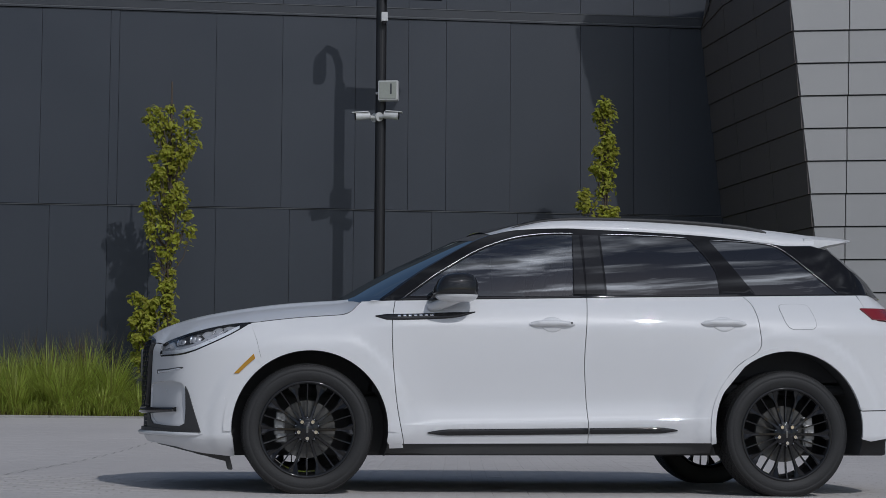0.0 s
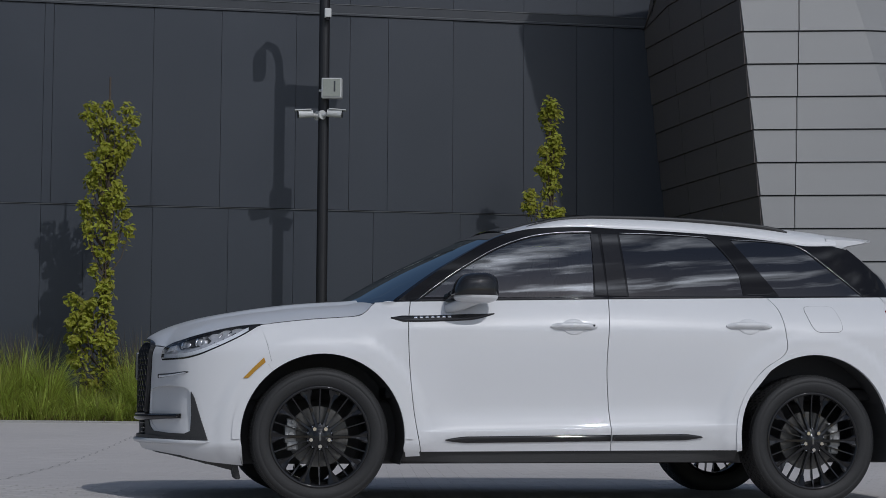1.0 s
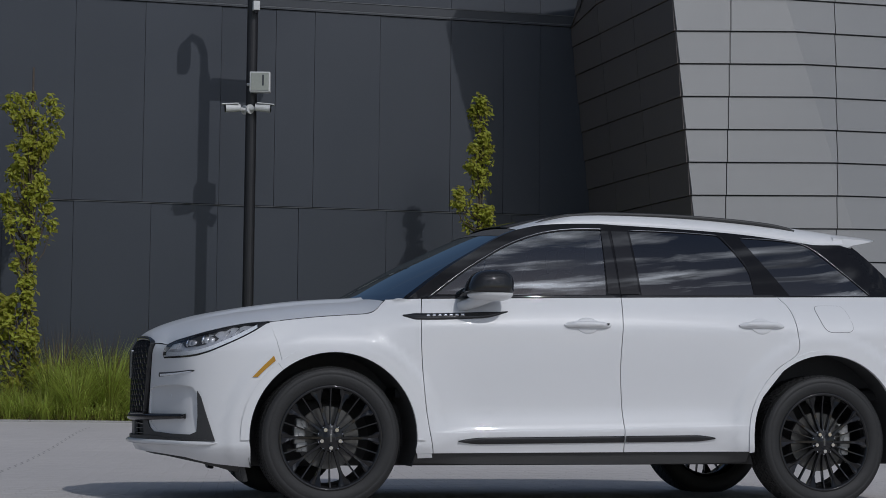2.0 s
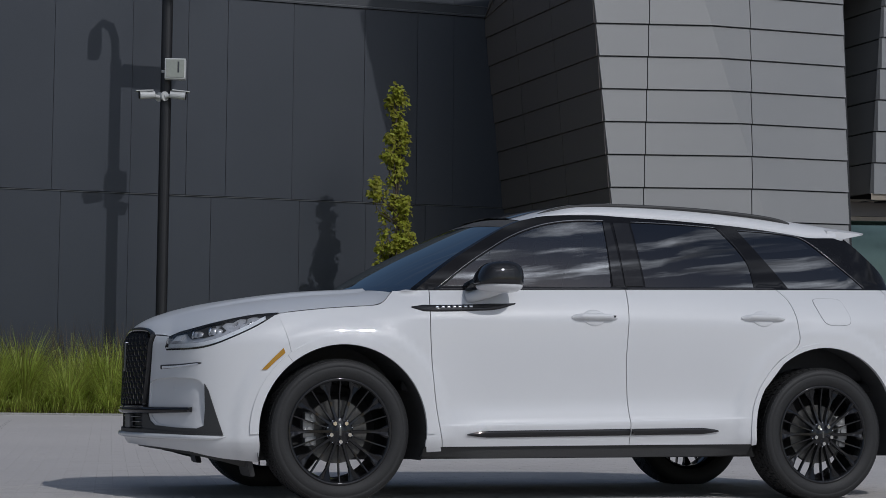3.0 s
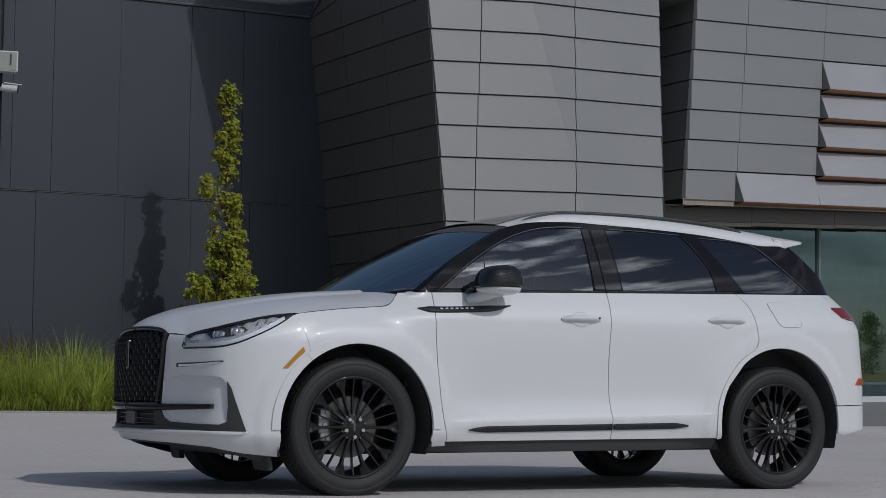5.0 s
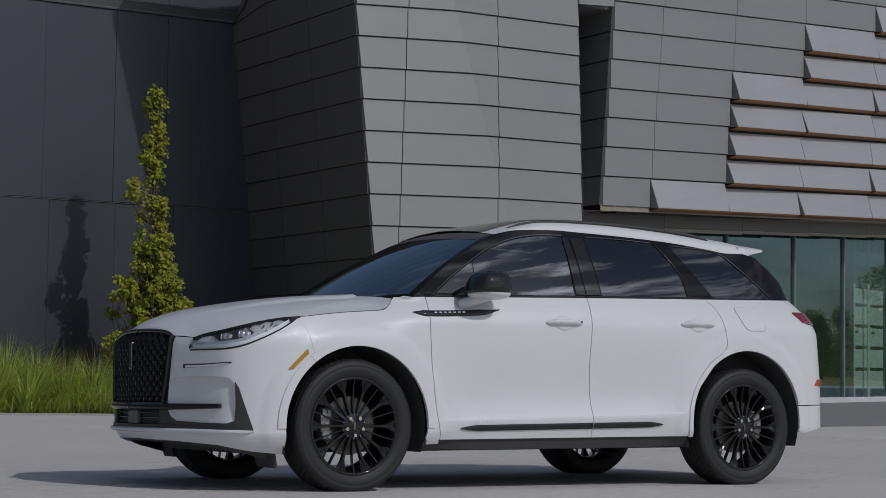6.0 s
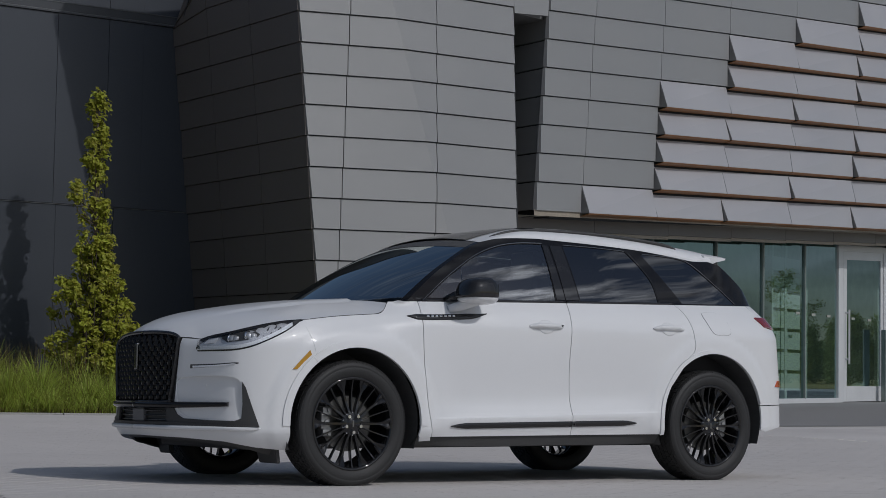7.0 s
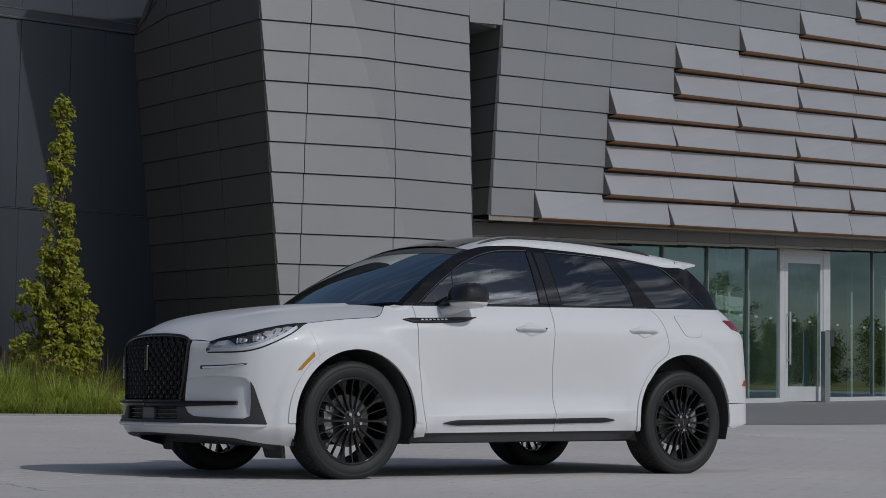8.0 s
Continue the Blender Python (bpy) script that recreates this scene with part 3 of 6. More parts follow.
# vestibule frame and shelves seen through the glass
vestibule = tagged(empty("vestibule_frame"), "pale green-grey inner frame and shelves in the lobby", "frame")
TURN = Matrix.Rotation(math.atan2(0.455, 1), 4, "Z")
for x, w, d in ((25.8, 0.10, 0.55), (26.75, 0.16, 0.6), (27.95, 0.10, 0.55), (33.6, 0.16, 0.7), (36.6, 0.22, 0.7), (40.0, 0.16, 0.7)):
    bm = bmesh.new()
    box(bm, (-w / 2, d, 0.02), (w / 2, d + 0.12, 4.0), 0.01, Matrix.Translation(glass_at(x, 0)) @ TURN)
    part("upright", bm, M_SHELF, vestibule)
for z, hh in ((0.30, 0.42), (0.80, 0.44), (1.32, 0.44), (1.84, 0.42), (2.34, 0.36), (2.80, 0.34), (3.26, 0.34)):
    bm = bmesh.new()
    box(bm, (0.12, 0.62, z), (2.1, 0.95, z + hh), 0.012, Matrix.Translation(glass_at(25.8, 0)) @ TURN)
    part("shelf", bm, M_SHELF, vestibule)
for x in (26.0, 27.0, 28.0, 29.7, 30.9, 33.2, 34.4, 35.6, 37.2, 38.4):
    bm = bmesh.new()
    box(bm, (-0.13, -0.012, 2.16), (0.13, -0.004, 2.22), 0.002, Matrix.Translation(glass_at(x, 0)) @ Matrix.Rotation(math.atan2(0.455, 1), 4, "Z"))
    part("glass_mark", bm, M_SPEAKER, wall_glazed)

# ---- lamp post ----
PX, PY = 2.01, 17.25
lamp_post = tagged(empty("lamp_post", pose(PX, PY, 0)), "black steel lamp post rising from the grass bed", "lamp post")
bm = bmesh.new()
tube(bm, (0, 0, 0), (0, 0, 6.6), 0.085, 0.08, 20)
part("pole", bm, M_POLE, lamp_post, smooth=False)
bm = bmesh.new()
tube(bm, (0, 0, 0), (0, 0, 0.05), 0.19, 0.19, 20)
tube(bm, (0, 0, 0.05), (0, 0, 0.95), 0.105, 0.105, 20)
part("base_sleeve", bm, M_POLE, lamp_post)
bm = bmesh.new()
box(bm, (-0.02, -0.112, 0.86), (0.1, -0.1, 0.885))
part("label_plate", bm, M_WHITEBOX, lamp_post, "small white metal strip")
bm = bmesh.new()
sweep(bm, [(0, 0, 6.5), (-0.02, 0, 6.95), (-0.08, -0.02, 7.16), (-0.2, -0.04, 7.24), (-0.3, -0.05, 7.12)], [0.06, 0.058, 0.055, 0.05, 0.05], 12)
part("arm", bm, M_POLE, lamp_post)
bm = bmesh.new()
box(bm, (-0.40, -0.14, 6.72), (-0.22, 0.04, 7.10), 0.05)
part("lamp_head", bm, M_POLE, lamp_post)
bm = bmesh.new()
box(bm, (0.06, -0.2, 6.40), (0.95, 0.14, 6.47), 0.02)
head = part("lamp_head", bm, M_POLE, lamp_post)
for i in range(6):
    bm = bmesh.new()
    tube(bm, (0.14 + i * 0.14, -0.12, 6.395), (0.14 + i * 0.14, -0.12, 6.372), 0.03, 0.024, 10)
    part("lens_cap", bm, M_WHITEBOX, head)

sensor = tagged(empty("sensor", pose(PX + 0.03, PY - 0.1, 6.06)), "small white sensor on the lamp post", "sensor")
bm = bmesh.new()
box(bm, (-0.05, -0.09, -0.06), (0.05, 0.02, 0.08), 0.012)
part("housing", bm, M_WHITEBOX, sensor)
bm = bmesh.new()
tube(bm, (0, -0.05, -0.06), (0, -0.05, -0.1), 0.035, 0.028, 12)
part("lens", bm, M_LENS, sensor)

speaker = tagged(empty("loudspeaker", pose(PX + 0.1, PY - 0.2, 4.92, 0, 0, -14)), "square pale grey loudspeaker box on the lamp post", "loudspeaker")
bm = bmesh.new()
box(bm, (-0.15, -0.08, -0.15), (0.15, 0.08, 0.15), 0.012)
part("cabinet", bm, M_WHITEBOX, speaker)
bm = bmesh.new()
box(bm, (-0.132, -0.088, -0.132), (0.132, -0.07, 0.132), 0.005)
part("grille", bm, M_SPEAKER, speaker, "grey-green mesh grille")
bm = bmesh.new()
box(bm, (0.035, -0.092, -0.06), (0.06, -0.087, 0.1), 0.002)
part("badge", bm, M_DARKTRIM, speaker)
bm = bmesh.new()
tube(bm, (-0.2, 0.02, -0.03), (-0.16, 0.02, -0.03), 0.02, 0.02, 10)
part("bracket", bm, M_WHITEBOX, speaker)


def cctv(m, side):
    cam_ob = tagged(empty("security_camera", m), "white bullet security camera on the lamp post", "security camera", "cameras on the post")
    bm = bmesh.new()
    tube(bm, (0, 0, 0), (0.22 * side, -0.02, 0.0), 0.055, 0.062, 16)
    part("body", bm, M_WHITEBOX, cam_ob)
    bm = bmesh.new()
    tube(bm, (0.22 * side, -0.02, 0.0), (0.235 * side, -0.02, 0.0), 0.058, 0.052, 16)
    part("lens", bm, M_LENS, cam_ob)
    bm = bmesh.new()
    box(bm, (min(0.02 * side, 0.275 * side), -0.075, 0.052), (max(0.02 * side, 0.275 * side), 0.045, 0.068), 0.007)
    part("sunshield", bm, M_WHITEBOX, cam_ob)
    bm = bmesh.new()
    tube(bm, (0, 0, -0.02), (-0.07 * side, 0.03, -0.03), 0.03, 0.03, 12)
    tube(bm, (-0.07 * side, 0.03, -0.03), (-0.09 * side, 0.05, -0.03), 0.07, 0.07, 16)
    part("bracket", bm, M_WHITEBOX, cam_ob)


cctv(pose(PX - 0.17, PY - 0.03, 4.555, 0, -5, 0), -1)
cctv(pose(PX + 0.04, PY - 0.16, 4.555, 0, 5, -12), 1)

from mathutils import Quaternion

# ---- planting ----
def leaf_cloud(verts, faces, centre, spread, count, size, rng, face=0.0):
    """Small folded leaves strewn round a shoot; with face they turn their blades outward to the light."""
    for _ in range(count):
        d = Vector((rng.gauss(0, 1), rng.gauss(0, 1), rng.gauss(0, 1)))
        d = d.normalized() * spread * rng.random() ** 0.5
        c = Vector(centre) + d
        s = size * rng.uniform(0.6, 1.25)
        if face:
            n = (d.normalized() * 0.5 + Vector((0.1, -0.45, 0.55)) * face + Vector((rng.gauss(0, 0.35), rng.gauss(0, 0.35), rng.gauss(0, 0.3)))).normalized()
            u = n.orthogonal().normalized()
            u.rotate(Quaternion(n, rng.uniform(0, 6.283)))
            w = n.cross(u)
        else:
            q = Euler((rng.uniform(-1.0, 1.0), rng.uniform(-1.0, 1.0), rng.uniform(0, 6.3)))
            u, w, n = (q.to_matrix() @ Vector(k) for k in ((1, 0, 0), (0, 1, 0), (0, 0, 1)))
        i = len(verts)
        for p in ((-0.5, 0, 0), (0.05, 0.27, 0.07), (0.5, 0, -0.06), (0.05, -0.27, 0.07)):
            verts.append(c + (u * p[0] + w * p[1] + n * p[2]) * s)
        faces.append((i, i + 1, i + 2))
        faces.append((i, i + 2, i + 3))


def sapling(name, x, y, height, width, seed, label, base, top_fork, n):
    """A slim upright young tree: trunk, rising limbs, tufts of leaves with gaps between."""
    rng = random.Random(seed)
    tree = tagged(empty(name, pose(x, y, 0)), label, "tree")
    bm = bmesh.new()
    pts = [Vector((rng.uniform(-0.03, 0.03), rng.uniform(-0.03, 0.03), height * i / 8)) for i in range(9)]
    sweep(bm, pts, [0.05 * (1 - i / 9.5) + 0.006 for i in range(9)], 8)
    part("trunk", bm, M_BARK, tree)
    verts, faces = [], []
    bm = bmesh.new()
    tufts = []
    spots = []
    while len(spots) < n:
        f = rng.random()
        if rng.random() < (width(f) / 0.7) ** 1.3 + 0.12:
            spots.append(f)
    for i, f in enumerate(sorted(spots)):
        z = 0.25 + f * (height - 0.35)
        w = width(f)
        ang = rng.uniform(0, 6.28)
        r = w * math.sqrt(rng.uniform(0.05, 1.0))
        tip = Vector((r * math.cos(ang), r * 0.8 * math.sin(ang), z))
        if top_fork and f > 0.82:
            tip.x += 0.20 * (1 if i % 2 else -1)
        if top_fork and 0.1 < f < 0.36:
            tip.x -= 0.20
        if not top_fork and 0.64 < f < 0.69:
            tip.x -= 0.32
        root = Vector((0, 0, max(0.1, z - 0.35 - r)))
        sweep(bm, [root, root.lerp(tip, 0.5) + Vector((tip.x * 0.15, tip.y * 0.15, -0.05)), tip], [0.012, 0.009, 0.004], 5)
        # a rosette at the shoot's tip and looser leaves down the shoot
        leaf_cloud(verts, faces, tip, 0.08 + 0.05 * rng.random(), 50, 0.088, rng, 1.0)
        leaf_cloud(verts, faces, root.lerp(tip, 0.72), 0.14, 12, 0.085, rng, 0.8)
    part("limb", bm, M_BARK, tree)
    raw("crown", verts, faces, M_LEAF, tree)
    return tree


sapling("young_tree", -1.16, 16.9, 4.95, lambda f: 0.36 if f < 0.32 else 0.20 if f < 0.52 else 0.36 if f < 0.66 else 0.29 if f < 0.84 else 0.22, 3,
        "slim upright young tree with fresh green leaves, forked at the top", 0.2, True, 118)
sapling("young_tree", 5.48, 17.0, 4.9, lambda f: float(np.interp(f, (0, 0.12, 0.27, 0.35, 0.43, 0.55, 0.66, 0.71, 0.75, 0.81, 0.86, 0.90, 0.95, 1.0), (0.62, 0.70, 0.70, 0.56, 0.36, 0.24, 0.13, 0.06, 0.10, 0.27, 0.14, 0.05, 0.16, 0.10))), 8,
        "slim young tree, bushy at its foot, with fresh green leaves", 0.2, False, 215)


def grass_bed():
    """Arching tufts of fountain grass filling the bed, with dry plumes behind."""
    rng = random.Random(12)
    verts, faces, dry_v, dry_f = [], [], [], []
    def blade(vs, fs, root, ang, length, bend, width, droop=1.0):
        d = Vector((math.cos(ang), math.sin(ang), 0))
        side = Vector((-d.y, d.x, 0)) * width
        i = len(vs)
        # the blade leaves the crown steeply and bends over under its weight
        p, tilt = root.copy(), 0.08 + 0.35 * bend
        line = [p.copy()]
        for k in range(4):
            p = p + (d * math.sin(tilt) + Vector((0, 0, math.cos(tilt)))) * length * 0.27
            tilt += bend * (0.25 + 0.28 * k) * droop
            line.append(p.copy())
        for k, q in enumerate(line[:-1]):
            w = (1.0, 1.0, 0.85, 0.55)[k]
            vs.extend([q - side * w, q + side * w])
        vs.append(line[-1])
        fs.extend([(i, i + 1, i + 3, i + 2), (i + 2, i + 3, i + 5, i + 4), (i + 4, i + 5, i + 7, i + 6), (i + 6, i + 7, i + 8)])
    x = -9.0
    while x < 8.0:
        y = bed_edge(x) + 0.40 + rng.uniform(-0.08, 0.08)
        row = 0
        while y < 18.4:
            cx, cy = x + rng.uniform(-0.26, 0.26), y + rng.uniform(-0.2, 0.2) * (0.4 if row < 1 else 1)
            big = rng.uniform(0.66, 1.16)
            hgt = (0.72 if row < 1 else 0.92) * big * (1.0 if cx < 3.0 else 0.74)
            if abs(cx + 1.35) < 0.5 or abs(cx - 5.2) < 0.6:
                hgt *= 0.55     # lower round the young trees
            if math.hypot(cx - PX, cy - PY) > 0.25 and cx < 7.6:
                for _ in range(int((280 if row < 3 else 130) * big)):
                    a = rng.uniform(0, 6.283)
                    r = 0.10 * math.sqrt(rng.random())
                    blade(verts, faces, Vector((cx + r * math.cos(a), cy + r * math.sin(a), 0)), a + rng.uniform(-0.4, 0.4),
                          hgt * rng.uniform(0.65, 1.15), rng.uniform(0.15, 1.05), rng.uniform(0.0035, 0.0065))
                if row > 2:
                    for _ in range(30):
                        a = rng.uniform(0, 6.283)
                        blade(dry_v, dry_f, Vector((cx + 0.1 * math.cos(a), cy + 0.1 * math.sin(a), 0)), a, hgt * rng.uniform(1.0, 1.3), rng.uniform(0.05, 0.35), 0.0035, 0.6)
            y += 0.48 if row < 4 else 0.62
            row += 1
        x += 0.45
    # low outer blades and dry litter along the kerb
    for _ in range(5200):
        x = rng.uniform(-9, 7.4)
        y = bed_edge(x) + rng.uniform(0.10, 0.5)
        a = rng.uniform(0, 6.283)
        blade(verts, faces, Vector((x, y, 0.0)), a if rng.random() < 0.4 else rng.uniform(-2.6, -0.5), rng.uniform(0.2, 0.5), rng.uniform(0.5, 1.3), rng.uniform(0.003, 0.0055))
    for _ in range(2600):
        x = rng.uniform(-9, 7.4)
        y = bed_edge(x) + rng.uniform(0.06, 0.5)
        blade(dry_v, dry_f, Vector((x, y, 0.01)), rng.uniform(0, 6.283), rng.uniform(0.06, 0.22), rng.uniform(1.0, 1.5), 0.004)
    tagged(raw("grass", verts, faces, M_GRASS), "dense arching tufts of green fountain grass in the bed", "grass", kind="stuff")
    tagged(raw("grass_plumes", dry_v, dry_f, M_PLUME), "reddish dry grass plumes along the wall", "grass", kind="stuff")


grass_bed()


def far_woods():
    """A belt of trees across the meadow, seen only in reflections."""
    rng = random.Random(77)
    verts, faces = [], []
    for i in range(150):
        east = i % 5 < 2
        if east:
            cx, cy = rng.uniform(125, 165), rng.uniform(-5, 85)
        else:
            cx, cy = rng.uniform(-230, 200), rng.uniform(-190, -150)
        hgt = rng.uniform(4.5, 8.0) * (1.35 if rng.random() < 0.2 else 1.0) * (0.80 if east else 1.0)
        for _ in range(64 if east else 26):
            f = rng.random()
            w = hgt * 0.36 * math.sin(math.pi * min(0.97, f * 0.8 + 0.18))
            leaf_cloud(verts, faces, (cx + rng.gauss(0, w * 0.5), cy + rng.gauss(0, w * 0.5), 0.3 + f * hgt), 0.75 if east else 0.6, 60 if east else 8, 0.24 if east else 0.8, rng)
    tagged(raw("far_woods", verts, faces, M_WOODS), "belt of green trees beyond the meadow", "woods", kind="stuff")


far_woods()

# ---- parked car ----
from mathutils.geometry import delaunay_2d_cdt

M_PAINT = material("white car paint", (0.73, 0.735, 0.74), 0.38, 0.0, 0.012, 300, 0.0, coat=0.45, big=0.8, coat_rough=0.02, spec=0.3)
M_GLOSS = material("gloss black trim", (0.02, 0.02, 0.021), 0.035, 0.0, 0.05)
M_FRAME = material("black window frame paint", (0.010, 0.010, 0.011), 0.06, 0.0, 0.1, 80, spec=0.26)
M_GUIDE = material("clear light guide", (0.74, 0.76, 0.79), 0.15, 0.0, 0.10, 90, coat=0.6)
M_SATIN = material("satin black plastic", (0.042, 0.042, 0.042), 0.55, 0.0, 0.15, 120, 0.05)
M_GREYPLASTIC = material("grey plastic", (0.13, 0.13, 0.135), 0.45, 0.0, 0.1, 120)
M_HIDDEN = material("dark inner body", (0.085, 0.085, 0.085), 0.9, 0.0, 0.1)
M_RIM = material("gloss black alloy", (0.012, 0.012, 0.013), 0.06, 0.0, 0.1, spec=0.5)
M_RUBBER = material("tyre rubber", (0.018, 0.018, 0.018), 0.62, 0.0, 0.2, 90, 0.1)
M_STEEL = material("brake steel", (0.125, 0.122, 0.116), 0.38, 0.5, 0.25, 60)
M_CALIPER = material("cast caliper", (0.36, 0.36, 0.355), 0.36, 0.4, 0.2, 80, 0.05)
M_CHROME = material("bright chrome", (0.75, 0.76, 0.78), 0.08, 1.0, 0.02)
M_DCHROME = material("smoked chrome", (0.20, 0.205, 0.215), 0.2, 1.0, 0.05)
M_SILVER = material("silver lamp bowl", (0.66, 0.67, 0.69), 0.22, 0.45, 0.25, 45, 0.25, big=14)
M_AMBER = material("amber reflector", (0.46, 0.23, 0.012), 0.25, 0.0, 0.1, 200, 0.1, coat=0.5)
M_RED = material("red lamp lens", (0.24, 0.012, 0.016), 0.15, 0.0, 0.1, coat=0.8)
M_ORANGE = material("orange red reflector", (0.5, 0.07, 0.015), 0.2, 0.0, 0.1, coat=0.8)
M_LAMPWHITE = material("lamp diffuser", (0.75, 0.77, 0.8), 0.2, 0.0, 0.05, coat=0.5)
M_SEAT = material("dark seat leather", (0.03, 0.03, 0.032), 0.5, 0.0, 0.15, 60, 0.05)
M_CABIN = material("cabin plastic", (0.02, 0.02, 0.021), 0.6, 0.0, 0.15, 60)
M_WSHIELD = glass_material("windscreen glass", (0.84, 0.95, 0.93), 0.0, 0.85, 1.19, (0.49, 0.54, 0.55))
M_SIDEGLASS = glass_material("side window glass", (0.76, 0.92, 0.90), 0.012, 0.66, 2.35)
M_PRIVACY = glass_material("privacy window glass", (0.5, 0.5, 0.55), 0.012, 0.07, 2.05)
M_COVERLENS = material("lamp lens glass", (0.30, 0.31, 0.33), 0.04, 0.5, 0.1, 40, coat=1.0)
M_COVER = glass_material("headlamp cover", (0.97, 0.98, 1.0), 0.0, 0.97, 1.45)

YC = 0.91


def sstep(a, b, x):
    t = min(1.0, max(0.0, (x - a) / (b - a)))
    return t * t * (3 - 2 * t)


def lerp(a, b, t):
    return a + (b - a) * t


def curve(points, n=8):
    """A smooth line through a few points."""
    p = [Vector(q) for q in points]
    p = [p[0] * 2 - p[1]] + p + [p[-1] * 2 - p[-2]]
    out = []
    for i in range(1, len(p) - 2):
        a, b, c, d = p[i - 1:i + 3]
        for k in range(n):
            t = k / n
            out.append(0.5 * (2 * b + (c - a) * t + (2 * a - 5 * b + 4 * c - d) * t * t + (3 * b - a - 3 * c + d) * t ** 3))
    return out + [p[-2]]


def table(pairs):
    """A smooth function through a few (x, value) pairs."""
    line = curve([(a, b) for a, b in pairs], 10)
    xs, ys = [q.x for q in line], [q.y for q in line]
    return lambda x: float(np.interp(x, xs, ys))


# plan outline of the near side, from the nose's centre to the tail's centre
NOSE = [(-0.923, YC), (-0.908, 0.70), (-0.872, 0.52), (-0.825, 0.385), (-0.775, 0.255), (-0.72, 0.145), (-0.655, 0.083), (-0.565, 0.038), (-0.45, 0.008), (-0.3, -0.006), (0.0, -0.012)]
TAIL = [(0.7, -0.013), (1.6, -0.014), (2.4, -0.012), (2.8, -0.008), (3.05, 0.004), (3.22, 0.032), (3.35, 0.082), (3.45, 0.17), (3.52, 0.30), (3.565, 0.5), (3.59, 0.7), (3.60, YC)]
PLAN = [Vector((NOSE[1][0], 2 * YC - NOSE[1][1]))] + [Vector(q) for q in NOSE + TAIL]
PLAN = curve(PLAN, 14)[14:]
_len = np.concatenate([[0], np.cumsum([(b - a).length for a, b in zip(PLAN, PLAN[1:])])])
_px, _py = np.array([q.x for q in PLAN]), np.array([q.y for q in PLAN])
_len -= np.interp(0.0, _px, _len)
S_NOSE, S_TAIL = float(_len[0]), float(_len[-1])
DY, DX = np.gradient(_py, _len), np.gradient(_px, _len)


def s_at(x):
    """The place along the outline that lies at this x; the nose is drawn in towards its centre."""
    if x < -0.86:
        x = -0.86 + (x + 0.86) * 0.655
    return float(np.interp(x, _px, _len))


BELT = lambda x: 1.061 + 0.0243 * x
LOW = table([(0.05, 0.09), (0.2, 0.05), (0.285, 0.03), (0.36, 0.004), (0.388, 0.0), (0.3945, 0.0), (0.400, 0.006), (0.43, 0.016), (0.5, 0.029), (0.6, 0.023), (0.75, 0.007), (0.88, 0.0), (1.2, 0.0)])


BELT_IN = table([(-1.0, 0.20), (0.2, 0.128), (0.8, 0.090), (1.3, 0.080), (1.8, 0.090), (2.2, 0.111), (2.6, 0.136), (2.9, 0.152), (3.2, 0.165), (3.7, 0.182)])


def inset(s, x, z):
    """How far the body lies inside its plan outline at this height."""
    waist = sstep(0.40, 0.75, x) * (1 - sstep(1.95, 2.35, x))
    o = LOW(z - 0.0223 * (x - 0.8)) * waist
    if z < 0.33:
        o += (1 - waist) * 0.10 * ((0.33 - z) / 0.13) ** 1.5
    front = lerp(0.17, 0.075, sstep(-0.75, -0.25, s)) * (max(0.0, z - 0.78) / 0.185) ** 2
    belt = BELT_IN(x)
    if z > BELT(x):
        up = z - BELT(x)
        door = belt + 0.42 * up + 0.30 * up * up
    else:
        door = belt * (max(0.0, z - 0.915) / (BELT(x) - 0.915)) ** 1.6
    # flared wheel arches
    r = min(math.hypot(x, z - 0.370), math.hypot(x - 2.692, z - 0.374))
    o -= 0.009 * (1 - sstep(0.505, 0.565, r))
    o += 0.03 * sstep(3.2, 3.5, x) * max(0.0, (z - 0.62) / 0.4)
    b = max(sstep(0.05, 0.5, x), sstep(1.035, 1.078, z) * sstep(0.2, 0.36, x))
    return o + lerp(front, door, b)


def side(s, z, off=0.0):
    x, y = float(np.interp(s, _len, _px)), float(np.interp(s, _len, _py))
    nx, ny = -float(np.interp(s, _len, DY)), float(np.interp(s, _len, DX))
    k = inset(s, x, z) - off
    d = math.hypot(nx, ny)
    return Vector((x + nx / d * k, y + ny / d * k, z))


def side_normal(s, z, e=0.004):
    a = side(s + e, z) - side(s - e, z)
    b = side(s, z + e) - side(s, z - e)
    return a.cross(b).normalized()


def flipped(v):
    return Vector((v.x, 2 * YC - v.y, v.z))


def inside(p, poly):
    hit, j = False, len(poly) - 1
    for i in range(len(poly)):
        a, b = poly[i], poly[j]
        if (a[1] > p[1]) != (b[1] > p[1]) and p[0] < (b[0] - a[0]) * (p[1] - a[1]) / (b[1] - a[1]) + a[0]:
            hit = not hit
        j = i
    return hit


def refine(poly, step, closed=True):
    out = []
    n = len(poly)
    for i in range(n if closed else n - 1):
        a, b = Vector(poly[i]), Vector(poly[(i + 1) % n])
        k = max(1, math.ceil((b - a).length / step))
        out += [a.lerp(b, j / k) for j in range(k)]
    if not closed:
        out.append(Vector(poly[-1]))
    return out


